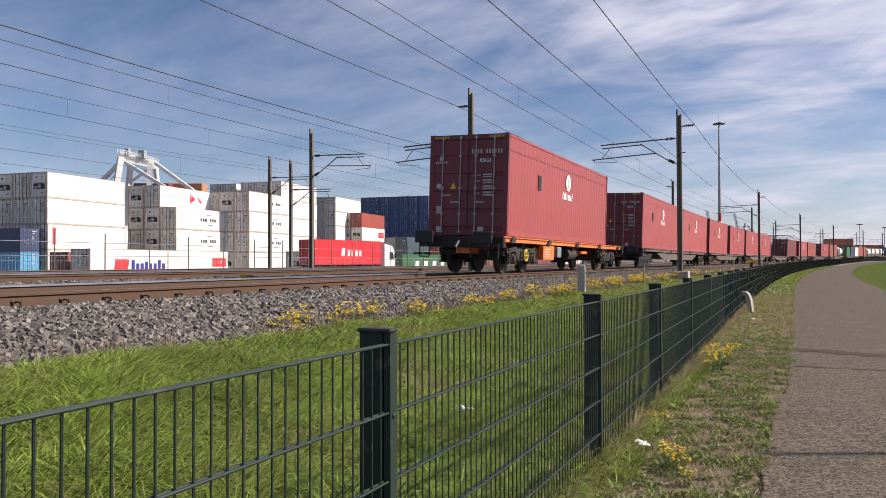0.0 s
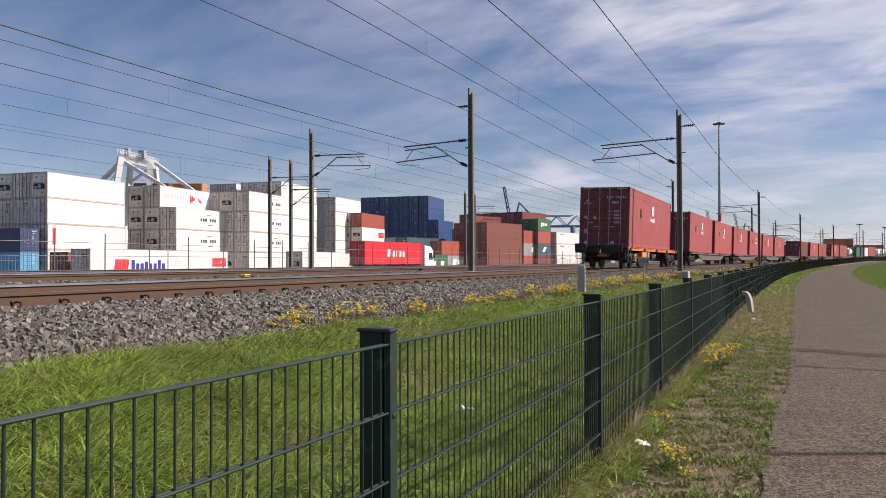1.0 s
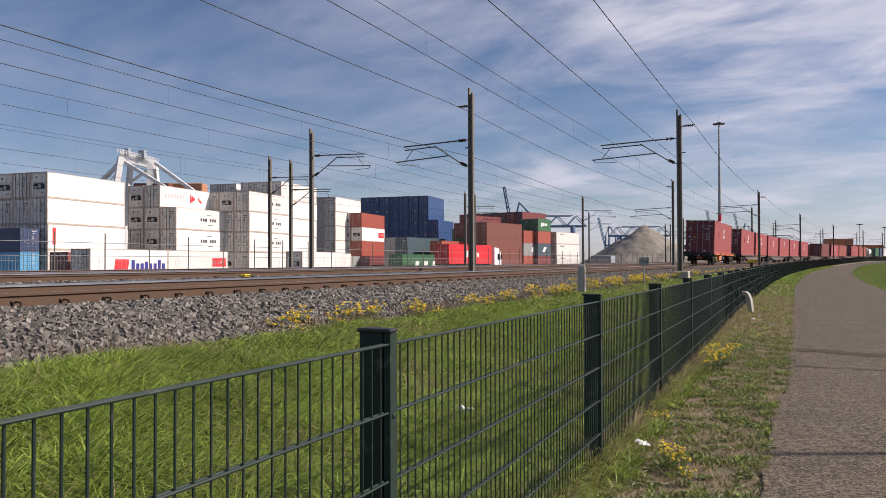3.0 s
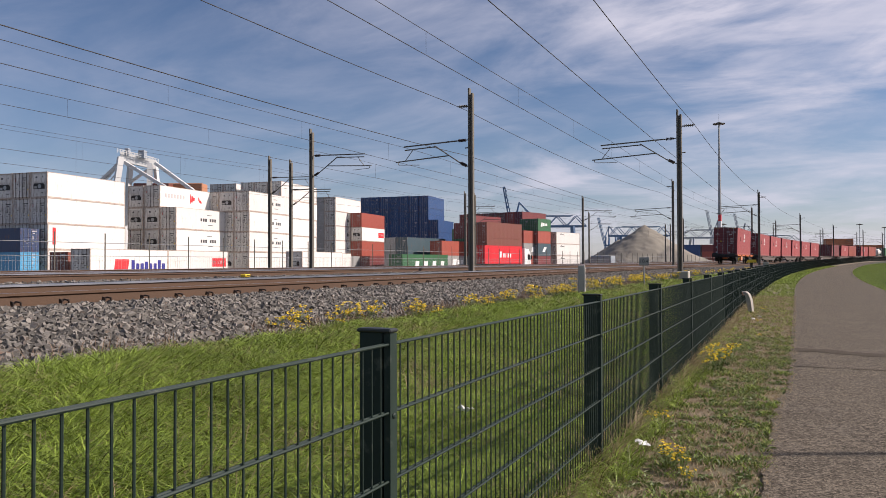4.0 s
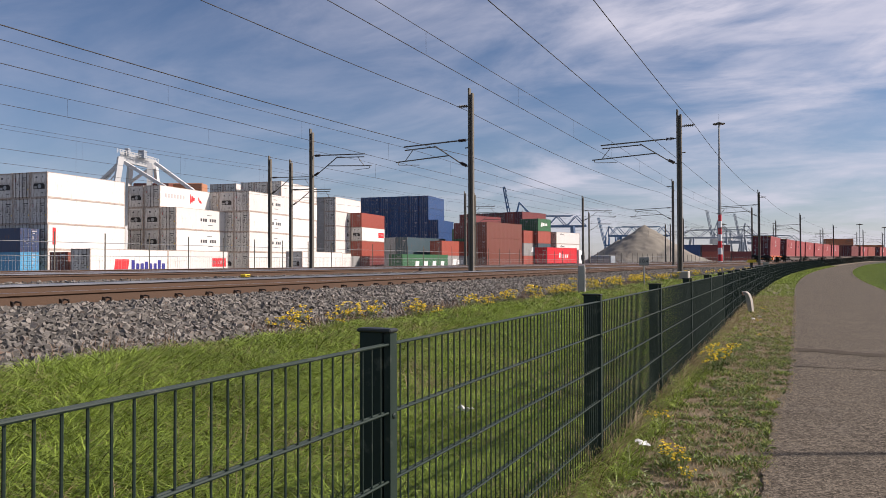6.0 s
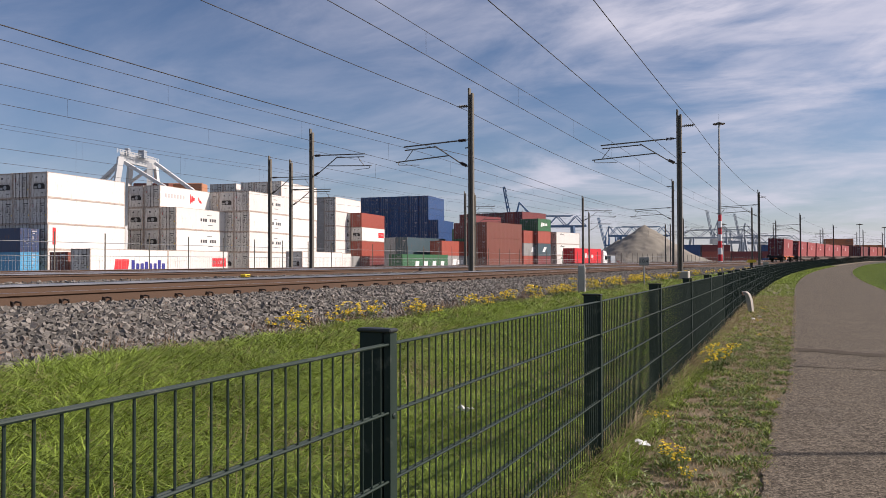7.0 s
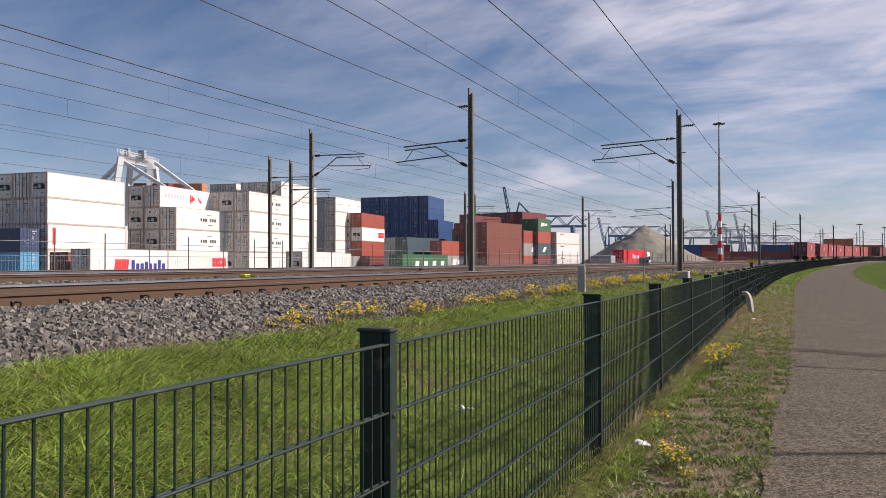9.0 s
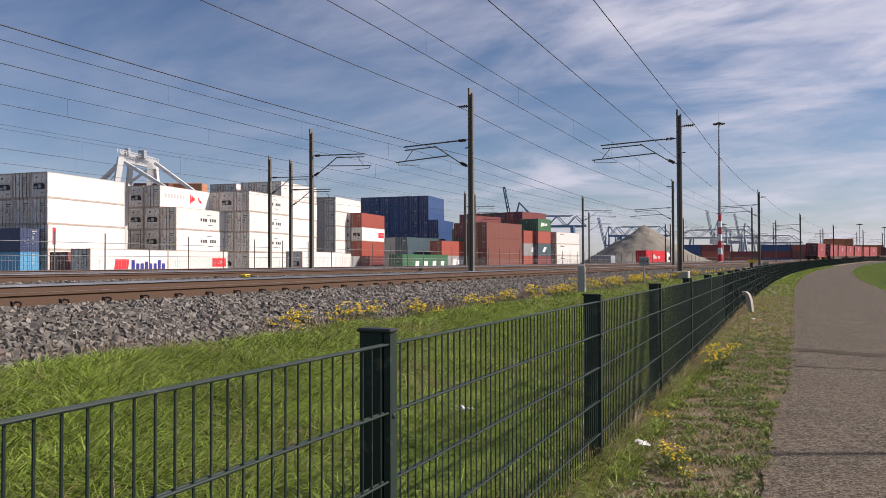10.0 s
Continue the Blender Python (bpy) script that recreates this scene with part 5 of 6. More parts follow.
def white_crane():
    """The tall portal of a white harbour crane behind the white stacks."""
    ob = thing("harbour_crane", "white harbour crane frame standing behind the stacks", "crane", "cranes of the port", pose(-331.0, 308.0, 0, 0, 0, 25))
    for foot, top, w in (((-13.5, -9, 0), (-7.4, -4, 60), 3.0), ((-12.0, 10, 0), (-6.0, 6, 60), 2.4), ((7.6, -3, 0), (6.4, 2, 57), 2.8), ((10.0, 16, 0), (7.2, 8, 57), 2.0)):
        bm = bmesh.new()
        beam(bm, foot, top, w, w)
        part("leg", bm, M["crane_white"], ob)
    bm = bmesh.new()
    beam(bm, (-8.8, -2, 60.5), (7.4, 8, 57.0), 2.6, 5.0)
    part("top_platform", bm, M["crane_white"], ob)
    bm = bmesh.new()
    for side in (-3.4, 3.4):
        a, b = Vector((-8.8, -2 + side, 62.0)), Vector((7.6, 8 + side, 58.4))
        for k in range(13):
            p = a.lerp(b, k / 12)
            rod(bm, p, p + Vector((0, 0, 2.4)), 0.16, n=4)
        for h in (1.3, 2.4):
            beam(bm, a + Vector((0, 0, h)), b + Vector((0, 0, h)), 0.28, 0.28)
    part("railing", bm, M["crane_white"], ob)
    bm = bmesh.new()
    box(bm, 0.0, 3.6, 1, 5, 60, 64.6, bevel=0.2)
    box(bm, -6.2, -4.0, -2, 1, 61, 65.2, bevel=0.2)
    part("winch_housing", bm, M["crane_grey"], ob, "grey winch housing on the platform")
    for a, b, w in (((-8.5, 0, 58.5), (-27, 6, 44), 1.5), ((-8.5, -1, 57.0), (-21, 4, 46), 0.5), ((-8.5, -1, 55.0), (-18, 4, 46), 0.4), ((-7, -3, 58), (25, -8, 39), 1.8), ((9, 3, 57.5), (37, -4, 38), 1.8), ((6, 4, 55), (-6, 4, 46.5), 1.3)):
        bm = bmesh.new()
        beam(bm, a, b, w, w)
        part("stay", bm, M["crane_white"], ob)
    bm = bmesh.new()
    box(bm, -3, 17, 2, 9, 40, 46.2, bevel=0.3)
    part("boom_housing", bm, M["c_brown"], ob, "red-brown housing between the legs")
    bm = bmesh.new()
    box(bm, 14, 33, 10, 20, 34, 47.0, bevel=0.3)
    part("machinery_house", bm, M["brick_red"], ob, "orange-brown machinery house")


white_crane()


# ---- small things beside the line ----
def km_board():
    ob = thing("kilometre_board", "small grey board with black figures on a thin post", "sign", "", pose(-5.0, 28.0, 0.45, 0, 0, 8))
    bm = bmesh.new()
    rod(bm, (0, 0.02, -0.3), (0, 0.02, 1.0), 0.025, n=8)
    part("post", bm, M["galv"], ob)
    bm = bmesh.new()
    box(bm, -0.18, 0.18, -0.015, 0.0, 0.70, 1.0, bevel=0.01)
    part("board", bm, M["c_grey"], ob)
    writing("10.4", 0.18, M["logo_dark"], ob, pose(0, -0.019, 0.85, 90, 0, 0))


def marker_post():
    ob = thing("marker_post", "short grey concrete marker post with a white face", "marker post", "", pose(-5.22, 20.0, 0.35, 0, 0, 10))
    bm = bmesh.new()
    box(bm, -0.09, 0.09, -0.07, 0.07, -0.2, 0.84, bevel=0.02)
    part("post", bm, M["c_grey"], ob)
    bm = bmesh.new()
    box(bm, 0.091, 0.095, -0.06, 0.06, 0.1, 0.78)
    part("face_plate", bm, M["white"], ob)
    for k in range(3):
        bm = bmesh.new()
        box(bm, 0.0955, 0.098, -0.04, 0.04, 0.25 + 0.17 * k, 0.33 + 0.17 * k)
        part("lettering", bm, M["logo_dark"], ob)


def concrete_block(x, y, z, a, b, c):
    bm = bmesh.new()
    box(bm, -a / 2, a / 2, -b / 2, b / 2, 0, c, bevel=0.03)
    ob = part("concrete_block", bm, M["concrete"])
    ob.matrix_basis = pose(x, y, z, 0, 0, 3)
    tagged(ob, "pale concrete block beside the mast foot", "concrete block")


def yellow_signal(x, y, z):
    ob = thing("trackside_marker", "low black trackside marker with a yellow hood", "marker", "trackside markers", pose(x, y, z, 0, 0, 20))
    bm = bmesh.new()
    box(bm, -0.12, 0.12, -0.1, 0.1, 0, 0.55, bevel=0.02)
    part("stand", bm, M["black"], ob)
    bm = bmesh.new()
    prism(bm, [(-0.5, 0.55), (0.5, 0.55), (0.4, 0.85), (-0.38, 0.85)], "y", -0.15, 0.15)
    part("hood", bm, M["yellow"], ob)


def trackside_box(x, y, z):
    ob = thing("yellow_track_box", "small yellow box lying on the ballast", "track box", "boxes on the ballast", pose(x, y, z, 0, 0, 15))
    bm = bmesh.new()
    box(bm, -0.09, 0.09, -0.17, 0.17, -0.02, 0.07, bevel=0.02)
    part("case", bm, M["yellow"], ob)
    bm = bmesh.new()
    rod(bm, (0.09, -0.1, 0.03), (0.35, -0.14, 0.0), 0.015, n=5)
    part("cable", bm, M["black"], ob)


def bent_marker():
    ob = thing("bent_marker_post", "cream plastic marker post bent over beside the fence", "marker post", "", pose(-1.12, 20.5, 0.01, 0, 0, -20) @ Matrix.Scale(0.95, 4))
    bm = bmesh.new()
    prism(bm, [(0.05, 0.0), (0.16, 0.0), (0.12, 0.32), (0.06, 0.48), (-0.02, 0.54), (-0.13, 0.54), (-0.14, 0.50), (-0.04, 0.46), (0.01, 0.30)], "y", -0.07, 0.07)
    part("post", bm, M["concrete"], ob)
    bm = bmesh.new()
    box(bm, -0.14, -0.08, -0.075, 0.075, 0.44, 0.53, bevel=0.01)
    part("dark_band", bm, M["brick_red"], ob)


def litter(x, y, z, a):
    bm = bmesh.new()
    bmesh.ops.create_grid(bm, x_segments=5, y_segments=4, size=0.045)
    for v in bm.verts:
        v.co.z = 0.03 + 0.035 * noise.noise((v.co.x * 22, v.co.y * 22, a))
        v.co.y *= 0.7
    bmesh.ops.solidify(bm, geom=bm.faces[:], thickness=0.003)
    ob = part("paper_scrap", bm, M["white"])
    ob.matrix_basis = pose(x, y, z, 20, 10, a * 40)
    tagged(ob, "crumpled white paper scrap in the grass", "litter", "scraps of litter")


km_board()
marker_post()
yellow_signal(-4.2, 85.3, 0.65)
trackside_box(-6.3, 18.9, 0.62)
trackside_box(-15.0, 18.1, 0.88)
concrete_block(-2.9, 88.0, 0.5, 0.6, 0.6, 0.75)
bent_marker()
litter(-0.94, 5.12, 0.05, 1)
litter(-0.85, 17.6, 0.02, 2)
litter(-0.75, 18.4, 0.02, 3)
litter(-1.9, 4.4, 0.32, 4)


def lamp_post(x, y, height):
    """A slim post beside the path; its shadow falls across the asphalt."""
    ob = thing("path_lamp_post", "slim grey lamp post beside the path", "lamp post", "", pose(x, y, ground_z(x, y)))
    bm = bmesh.new()
    rod(bm, (0, 0, -0.2), (0, 0, height), 0.042, 0.03, n=10)
    part("pole", bm, M["galv"], ob)
    bm = bmesh.new()
    box(bm, -0.06, 0.06, -0.1, 0.1, height, height + 0.06, bevel=0.02)
    part("lamp_head", bm, M["mast"], ob)


lamp_post(8.4, 9.4, 7.6)

# a grey cabinet and a crate row by the heap
def cabinet(x, y):
    ob = thing("equipment_cabinet", "pale grey equipment cabinet behind the yard fence", "cabinet", "", pose(x, y, -0.04, 0, 0, -10))
    bm = bmesh.new()
    box(bm, -2.2, 2.2, -1.2, 1.2, 0, 2.7, bevel=0.05)
    part("body", bm, M["crane_grey"], ob)
    for k in (-1, 1):
        bm = bmesh.new()
        box(bm, k * 0.1, k * 2.0, -1.23, -1.2, 0.15, 2.5, bevel=0.01)
        part("door", bm, M["c_grey"], ob)


cabinet(-36.6, 158.0)

# ---- plants ----
rs = np.random.RandomState(11)


def blades(name, px, py, pz, height, width, lean, lean_dir, mat, label, category):
    """Bent grass blades: a base pair, a middle pair and a tip each."""
    n = len(px)
    a = rs.uniform(0, 2 * np.pi, n)
    sx, sy = np.cos(a) * width / 2, np.sin(a) * width / 2
    dx, dy = np.cos(lean_dir) * lean, np.sin(lean_dir) * lean
    v = np.empty((n, 7, 3))
    for i, (u, f, w) in enumerate(((0, 0, 0.8), (0, 0, -0.8), (0.45, 0.22, 1.0), (0.45, 0.22, -1.0), (0.8, 0.58, 0.7), (0.8, 0.58, -0.7))):
        v[:, i, 0] = px + dx * f * height + sx * w
        v[:, i, 1] = py + dy * f * height + sy * w
        v[:, i, 2] = pz + height * u * (1 - 0.25 * lean * u)
    v[:, 6, 0], v[:, 6, 1], v[:, 6, 2] = px + dx * height, py + dy * height, pz + height * (1 - 0.38 * lean)
    idx = np.arange(n)[:, None] * 7
    quads = np.concatenate([idx + np.array([0, 1, 3, 2]), idx + np.array([2, 3, 5, 4])], 1).reshape(-1, 4)
    tris = idx + np.array([4, 5, 6])
    me = bpy.data.meshes.new(name)
    nq, nt = len(quads), len(tris)
    me.vertices.add(n * 7)
    me.vertices.foreach_set("co", v.ravel())
    me.loops.add(nq * 4 + nt * 3)
    me.loops.foreach_set("vertex_index", np.concatenate([quads.ravel(), tris.ravel()]).astype(np.int32))
    me.polygons.add(nq + nt)
    me.polygons.foreach_set("loop_start", np.concatenate([np.arange(nq) * 4, nq * 4 + np.arange(nt) * 3]).astype(np.int32))
    me.update(calc_edges=True)
    me.materials.append(mat)
    return tagged(new(name, me), label, category, "", "stuff")


def patch(x, y, f, seed):
    return np.array([noise.noise((a * f, b * f, seed)) for a, b in zip(x, y)])


def heights(x, y):
    return np.array([ground_z(a, b) for a, b in zip(x, y)])


def lats(lo, hi, y, n):
    """Places between two offsets from the fence line towards the track."""
    fx = np.array([fence_x(b) for b in y])
    toe = np.array([line(-5.38, b - Y0)[0] for b in y])
    return fx - 0.04 + (toe - fx) * rs.uniform(lo, hi, n) ** 1.0


def field(y0, y1, count, h, w, part_mat, seed):
    y = rs.uniform(y0, y1, count)
    x = lats(0.0, 1.0, y, count)
    keep = y > -x / 1.5 - 0.8
    x, y = x[keep], y[keep]
    p, q = patch(x, y, 0.9, seed), patch(x, y, 3.5, seed + 9)
    n = len(x)
    hh = h * (0.75 + 0.45 * p + 0.35 * q + rs.uniform(-0.3, 0.35, n)).clip(0.25, 1.6)
    blades("meadow_grass", x, y, heights(x, y) - 0.02, hh, w * rs.uniform(0.6, 1.4, n), rs.uniform(0.7, 2.0, n), rs.normal(0.6, 1.5, n) + 2.5 * q + 1.5 * p, part_mat, "lush green wind-blown meadow grass", "grass")


field(0.4, 5.5, 112000, 0.25, 0.0062, M["grass"], 1.0)
field(5.5, 13.0, 115000, 0.22, 0.0085, M["grass"], 1.0)
field(13.0, 34.0, 80000, 0.21, 0.014, M["grass"], 1.0)
field(34.0, 110.0, 45000, 0.2, 0.035, M["grass"], 1.0)
field(0.4, 9.0, 11000, 0.28, 0.004, M["dry"], 2.0)
field(9.0, 40.0, 7000, 0.28, 0.008, M["dry"], 2.0)


# withered weeds at the foot of the ballast
ty = rs.uniform(2.5, 30.0, 5200)
tx = np.array([line(-5.5, b - Y0)[0] for b in ty]) + rs.normal(0, 0.16, 5200)
tk = patch(tx, ty, 0.7, 6.0) > -0.1
tx, ty = tx[tk], ty[tk]
blades("withered_weeds", tx, ty, heights(tx, ty) - 0.02, rs.uniform(0.12, 0.34, len(tx)), 0.005 * rs.uniform(0.6, 1.5, len(tx)), rs.uniform(0.1, 0.7, len(tx)), rs.uniform(0, 6.28, len(tx)), M["withered"], "withered reddish-brown weeds at the ballast foot", "weeds")


def verge_grass(y0, y1, count, h, w, mat, lo, hi, thresh, name, label):
    y = rs.uniform(y0, y1, count)
    a = np.array([fence_x(b) for b in y])
    b = np.array([path_left(v) for v in y])
    u = rs.uniform(lo, hi, count)
    x = a + (b - a) * u
    p = 0.8 * patch(x, y, 3.4, 4.0) + 0.8 * patch(x, y, 9.0, 8.0)
    keep = p + 0.5 * (rs.uniform(0, 1, count) - 0.5) > thresh
    x, y, p = x[keep], y[keep], p[keep]
    n = len(x)
    hh = h * (0.7 + 0.5 * p.clip(0, 1) + rs.uniform(-0.3, 0.4, n))
    blades(name, x, y, heights(x, y) - 0.01, hh.clip(0.02, 1), w * rs.uniform(0.6, 1.4, n), rs.uniform(0.5, 1.3, n), rs.uniform(0, 6.28, n), mat, label, "grass")


verge_grass(2.5, 12, 36000, 0.06, 0.006, M["grass"], 0.0, 1.02, 0.30, "verge_grass", "short patchy green grass and weeds on the verge")
verge_grass(12, 45, 46000, 0.055, 0.010, M["grass"], 0.0, 1.02, 0.14, "verge_grass", "short patchy green grass and weeds on the verge")
verge_grass(45, 130, 24000, 0.12, 0.04, M["grass"], 0.0, 1.0, -0.3, "verge_grass", "short patchy green grass and weeds on the verge")
verge_grass(2.5, 14, 26000, 0.05, 0.010, M["weed"], 0.1, 1.0, 0.0, "verge_weeds", "low dark green weeds on the verge")
verge_grass(2.5, 30, 58000, 0.05, 0.005, M["dry"], 0.0, 1.06, -0.5, "dead_grass", "flat straw-coloured dead grass on the verge")
verge_grass(2.5, 26, 5000, 0.32, 0.0032, M["dry"], -0.06, 0.08, -0.1, "dry_stalks", "tall dry straw stalks along the fence foot")
verge_grass(2.5, 9, 1900, 0.18, 0.005, M["grass"], -0.03, 0.22, -0.1, "fence_foot_grass", "tufts of green grass along the fence foot")

# the mown bank on the far side of the path
yy = rs.uniform(20, 150, 120000)
xx = np.array([path_left(v) + path_width(v) for v in yy]) + rs.uniform(0, 1, 120000) ** 1.5 * 14
blades("bank_grass", xx, yy, heights(xx, yy) - 0.01, 0.09 * rs.uniform(0.6, 1.5, len(xx)), 0.02 * rs.uniform(0.6, 1.4, len(xx)), rs.uniform(0.3, 1.0, len(xx)), rs.normal(0.9, 1, len(xx)), M["grass"], "short mown grass beside the path", "grass")


def rosette(x, y, size, k):
    """A low leafy weed: broad leaves round a middle."""
    rng = random.Random(k)
    bm = bmesh.new()
    heart = bm.verts.new((0, 0, 0.01))
    for i in range(9):
        a = i * 0.7 + rng.uniform(-0.2, 0.2)
        r = size * rng.uniform(0.6, 1.1)
        d, s = Vector((math.cos(a), math.sin(a), 0)), Vector((-math.sin(a), math.cos(a), 0))
        z = rng.uniform(0.2, 0.5) * size
        pts = [(0.35, 0.13, z * 0.8), (0.7, 0.16, z), (1.0, 0.0, z * 0.6), (0.7, -0.16, z), (0.35, -0.13, z * 0.8)]
        vs = [bm.verts.new(d * (p[0] * r) + s * (p[1] * r) + Vector((0, 0, p[2]))) for p in pts]
        bm.faces.new((heart, vs[0], vs[1], vs[2]))
        bm.faces.new((heart, vs[2], vs[3], vs[4]))
    ob = part("leafy_weed", bm, M["weed"])
    ob.matrix_basis = pose(x, y, ground_z(x, y), 0, 0, k * 50)
    return tagged(ob, "low broad-leaved green weed on the verge", "weed", "weeds on the verge")


weeds = [rosette(-0.6, 4.3, 0.055, k) for k in range(4)]
for k in range(150):
    y = 3.2 + 12 * random.random() ** 1.5
    u = random.random() ** 0.7
    x = fence_x(y) + 0.15 + (path_left(y) - fence_x(y) - 0.12) * u
    if k < 4:
        weeds[k].matrix_basis = pose(x, y, ground_z(x, y), 0, 0, k * 50)
    else:
        copy_thing(weeds[k % 4], pose(x, y, ground_z(x, y), 0, 0, random.uniform(0, 360)) )


def ragwort(k, height, spread, heads):
    rng = random.Random(k)
    ob = thing("ragwort_plant", "bushy ragwort plant with bright yellow flower heads", "flower", "yellow flowers")
    stems, leaves, flowers = bmesh.new(), bmesh.new(), bmesh.new()
    for i in range(9):
        a, r = rng.uniform(0, 6.28), spread * math.sqrt(rng.random())
        top = Vector((r * math.cos(a), r * math.sin(a), height * rng.uniform(0.55, 1.0)))
        root = top * 0.25
        root.z = -0.03
        rod(stems, root, top, 0.004, 0.003, n=4, caps=False)
        for j in range(7):
            p = root.lerp(top, 0.2 + 0.11 * j)
            b = rng.uniform(0, 6.28)
            d = Vector((math.cos(b), math.sin(b), 0.25)) * rng.uniform(0.05, 0.1)
            w = Vector((-math.sin(b), math.cos(b), 0)) * 0.016
            vs = [leaves.verts.new(p + v) for v in (w * 0.3, d * 0.6 + w, d, d * 0.6 - w)]
            leaves.faces.new(vs)
        for j in range(heads):
            b, q = rng.uniform(0, 6.28), rng.uniform(0.0, 0.05)
            c = top + Vector((math.cos(b) * q, math.sin(b) * q, rng.uniform(-0.02, 0.02)))
            tilt = Euler((rng.uniform(-0.6, 0.6), rng.uniform(-0.6, 0.6), 0)).to_matrix()
            ring = [flowers.verts.new(c + tilt @ Vector((rr * math.cos(t), rr * math.sin(t), 0))) for t, rr in ((m * math.pi / 5, 0.019 if m % 2 else 0.011) for m in range(10))]
            mid = flowers.verts.new(c + tilt @ Vector((0, 0, 0.006)))
            for m in range(10):
                flowers.faces.new((ring[m], ring[(m + 1) % 10], mid))
    for o in (part("stems", stems, M["weed"], ob), part("leaves", leaves, M["weed"], ob), part("flower_cluster", flowers, M["petal"], ob, "clusters of bright yellow flowers")):
        o["kind"] = "stuff"
    return ob


plants = [ragwort(k, 0.32, 0.16, 6) for k in range(4)]
spots = [(-0.85, 9.3, 1.0), (-0.78, 9.9, 0.9), (-0.72, 4.85, 0.55), (-0.64, 4.75, 0.5), (-0.58, 4.5, 0.35), (-1.0, 5.95, 0.45), (-0.95, 6.1, 0.4), (-0.9, 9.0, 0.8), (-0.55, 13.5, 0.3), (-0.7, 16.5, 0.4), (-0.75, 20.5, 0.5)]
rng = random.Random(3)
for s in (7.4, 7.7, 8.0, 9.0, 9.3, 10.2, 11.0, 13.3, 13.9, 12.6, 14.8, 16.0, 16.9, 17.3, 17.7, 18.2, 18.7, 19.4, 21.5, 22.5, 23.0, 24, 25, 26.5, 27, 28.5, 29, 29.6, 30.4, 31.2, 32, 33, 34, 35, 36.5, 38, 43, 45, 47, 50, 54, 58, 63, 70, 78, 86):
    for j in range(2 if s < 40 else 3):
        x = line(-5.55 + rng.uniform(-0.35, 0.5), s - Y0)[0]
        spots.append((x, s + rng.uniform(-0.25, 0.25), rng.uniform(0.6, 1.15) if s < 20 else rng.uniform(0.9, 1.4)))
for k, (x, y, sc) in enumerate(spots):
    m = pose(x, y, ground_z(x, y) - 0.01, 0, 0, rng.uniform(0, 360)) 
    ob = plants[k] if k < 4 else copy_thing(plants[k % 4], m)
    ob.matrix_basis = m @ Matrix.Scale(sc, 4)


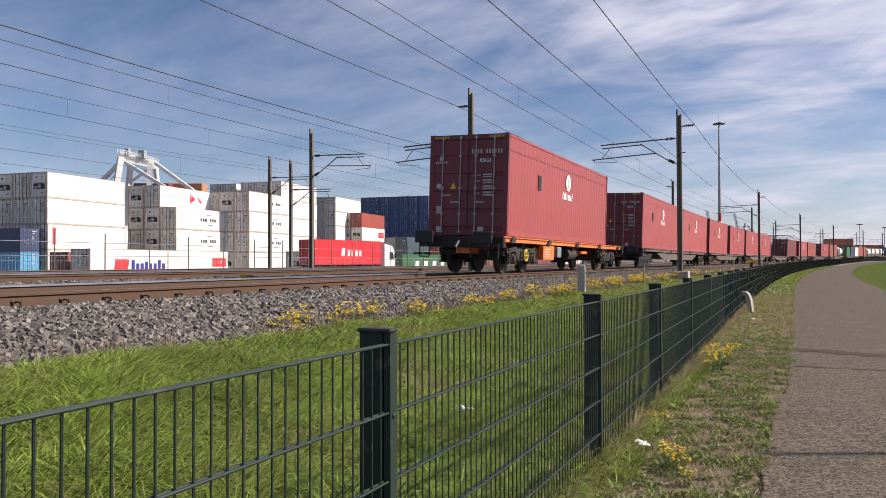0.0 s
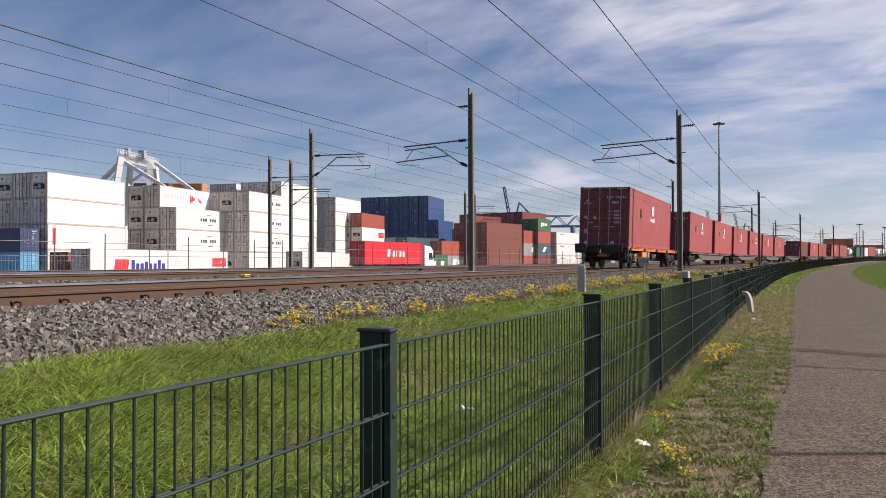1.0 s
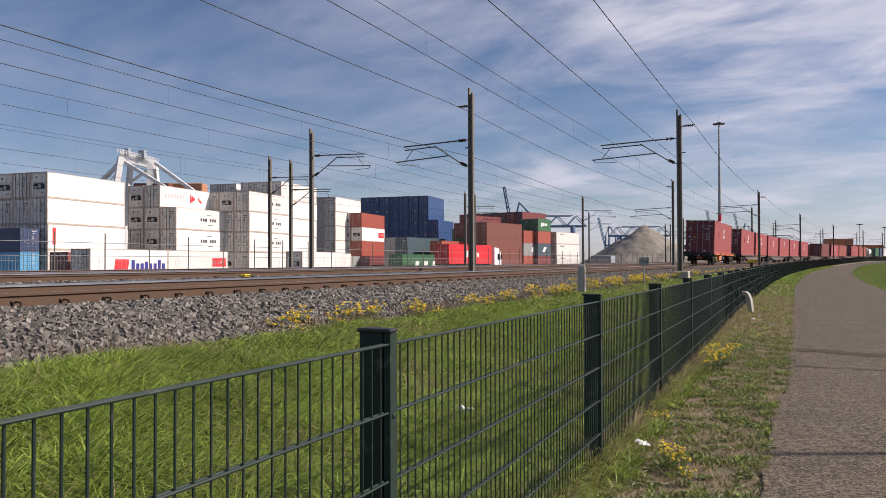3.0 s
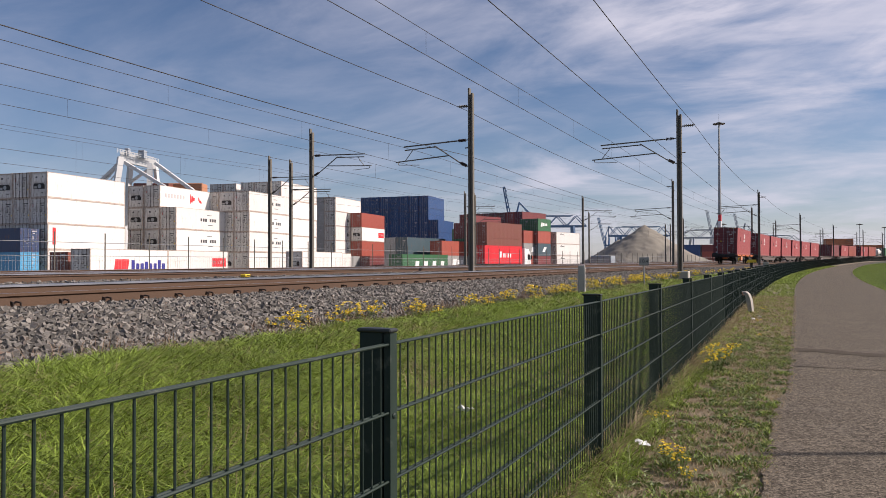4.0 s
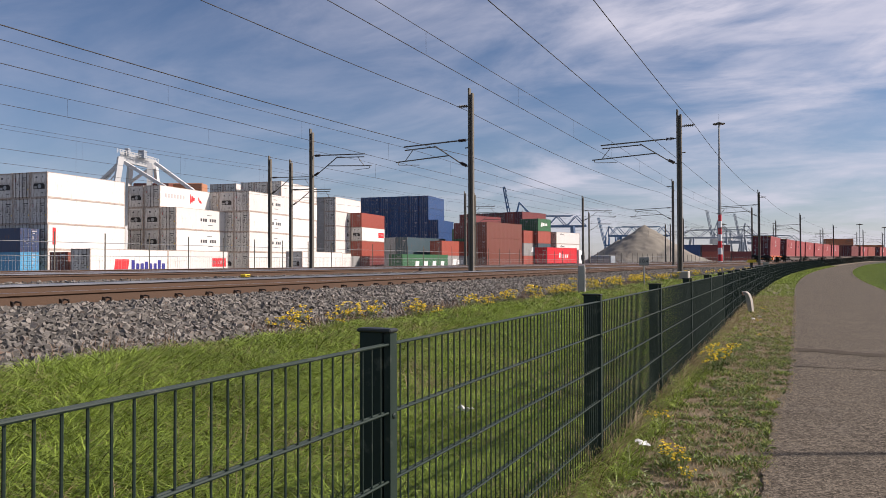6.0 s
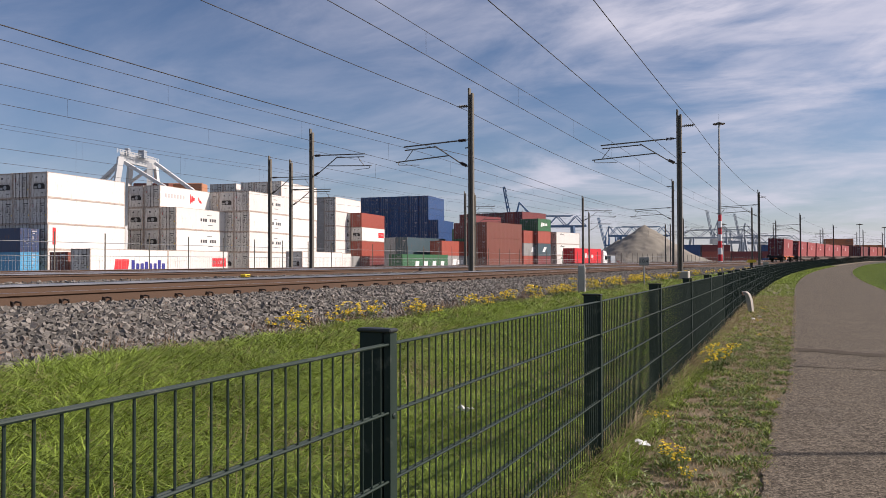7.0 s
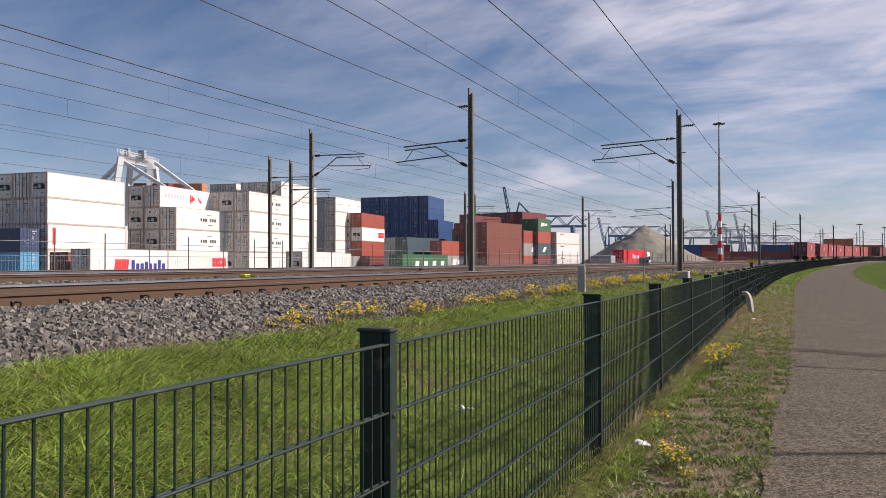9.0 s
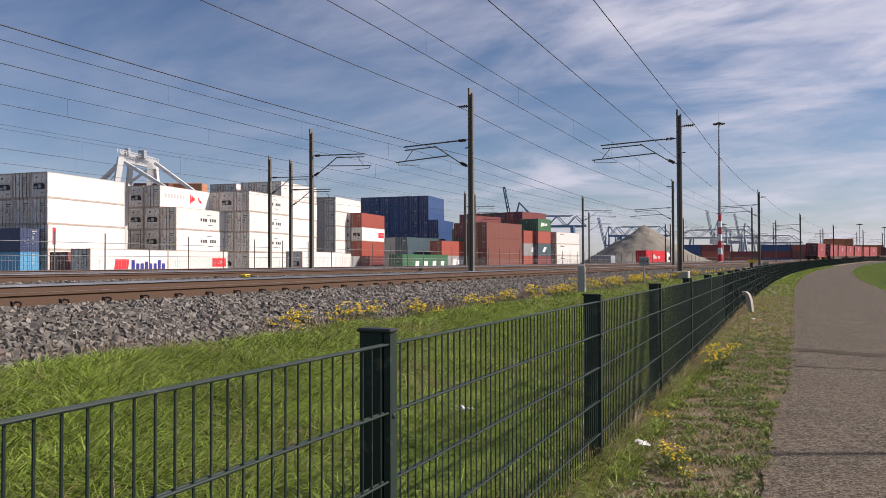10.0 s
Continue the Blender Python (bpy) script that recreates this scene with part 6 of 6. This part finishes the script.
# ---- crushed stone ----
def stones(name, lat0, lat1, s0, s1, per_m2, size, z_of):
    n = int((lat1 - lat0) * (s1 - s0) * per_m2)
    lat, s = rs.uniform(lat0, lat1, n), rs.uniform(s0, s1, n)
    c = np.array([(*line(a, b)[:2], z_of(a)) for a, b in zip(lat, s)])
    cube = np.array([(i, j, k) for i in (-1, 1) for j in (-1, 1) for k in (-1, 1)], float)
    v = cube[None] * rs.uniform(0.5, 1.0, (n, 8, 3)) * (size * rs.uniform(0.4, 1.4, (n, 1, 3)))
    q = rs.normal(size=(n, 4))
    q /= np.linalg.norm(q, axis=1, keepdims=True)
    w, x, y, z = q.T
    c[:, 2] += rs.uniform(-0.35, 0.75, n) * size
    R = np.stack([1 - 2 * (y * y + z * z), 2 * (x * y - z * w), 2 * (x * z + y * w), 2 * (x * y + z * w), 1 - 2 * (x * x + z * z), 2 * (y * z - x * w), 2 * (x * z - y * w), 2 * (y * z + x * w), 1 - 2 * (x * x + y * y)], 1).reshape(n, 3, 3)
    v = np.einsum("nij,nkj->nki", R, v) + c[:, None] + np.array([0, 0, size * 0.25])
    f = np.array([(0, 1, 3, 2), (4, 6, 7, 5), (0, 4, 5, 1), (2, 3, 7, 6), (0, 2, 6, 4), (1, 5, 7, 3)])
    faces = (np.arange(n)[:, None, None] * 8 + f[None]).reshape(-1, 4)
    me = bpy.data.meshes.new(name)
    me.vertices.add(n * 8)
    me.vertices.foreach_set("co", v.ravel())
    me.loops.add(len(faces) * 4)
    me.loops.foreach_set("vertex_index", faces.ravel().astype(np.int32))
    me.polygons.add(len(faces))
    me.polygons.foreach_set("loop_start", (np.arange(len(faces)) * 4).astype(np.int32))
    me.update(calc_edges=True)
    me.shade_flat()
    me.materials.append(M["stone"])
    return tagged(new(name, me), "angular grey and brownish crushed ballast stones", "ballast stones", "", "stuff")


def slope(lat):
    return float(np.interp(-lat, [5.0, 5.6, 6.9, 7.3, 9.9, 11.3, 13.6, 15.1, 18.2, 19.6], [0.30, 0.44, 0.72, 0.745, 0.79, 0.64, 0.62, 0.80, 0.82, 0.66]))


stones("ballast_stones", -7.66, -5.05, -17.0, -2.0, 760, 0.036, slope)
stones("ballast_stones", -7.66, -5.05, -2.0, 12.0, 600, 0.038, slope)
stones("ballast_stones", -7.66, -5.1, 12.0, 50.0, 230, 0.046, slope)
stones("ballast_stones", -9.3, -7.9, -16.0, 14.0, 260, 0.035, slope)
stones("ballast_stones", -15.8, -9.5, -14.0, 30.0, 110, 0.042, slope)


def motions():
    times = [0.5 * i for i in range(21)]

    def run(t):
        return 16.92 * t - 0.022 * t * t

    for ob, off, up in TRAIN:
        walk(ob, [(t, on_line(-8.575, off + run(t), RAIL_Z, CANT) @ Matrix.Translation((0, 0, up))) for t in times])
    for w, y in WHEELS:
        rows = []
        for i in range(301):
            t = i / 30
            rows.append((t, Matrix.Translation((0, y, WHEEL_R)) @ Matrix.Rotation(-run(t) / WHEEL_R, 4, "X")))
        walk(w, rows)
    for w, y in LORRY_WHEELS:
        rows = []
        for i in range(301):
            t = i / 30
            rows.append((t, Matrix.Translation((0, y, 0.5)) @ Matrix.Rotation(-(8.85 * t + 0.18 * t * t) / 0.5, 4, "X")))
        walk(w, rows)
    # the yard road bends with the line
    for ob, dy, dz in ((lorry_ob, -0.2, 0.0), (lorry_box, 6.1, 1.135)):
        rows = []
        for t in times:
            y = 71.44 + 8.713 * t + 0.1754 * t * t
            side = -49.52 + 0.1328 * (y - 70) + 0.00039 * (y - 70) ** 2
            h = math.atan(0.1328 + 0.00078 * (y - 70))
            x = side - 1.22 * math.cos(h) + math.sin(h) * dy
            rows.append((t, Matrix.Translation((x, y + 1.22 * math.sin(h) + math.cos(h) * dy, -0.04 + dz)) @ Matrix.Rotation(-h, 4, "Z")))
        walk(ob, rows)


motions()
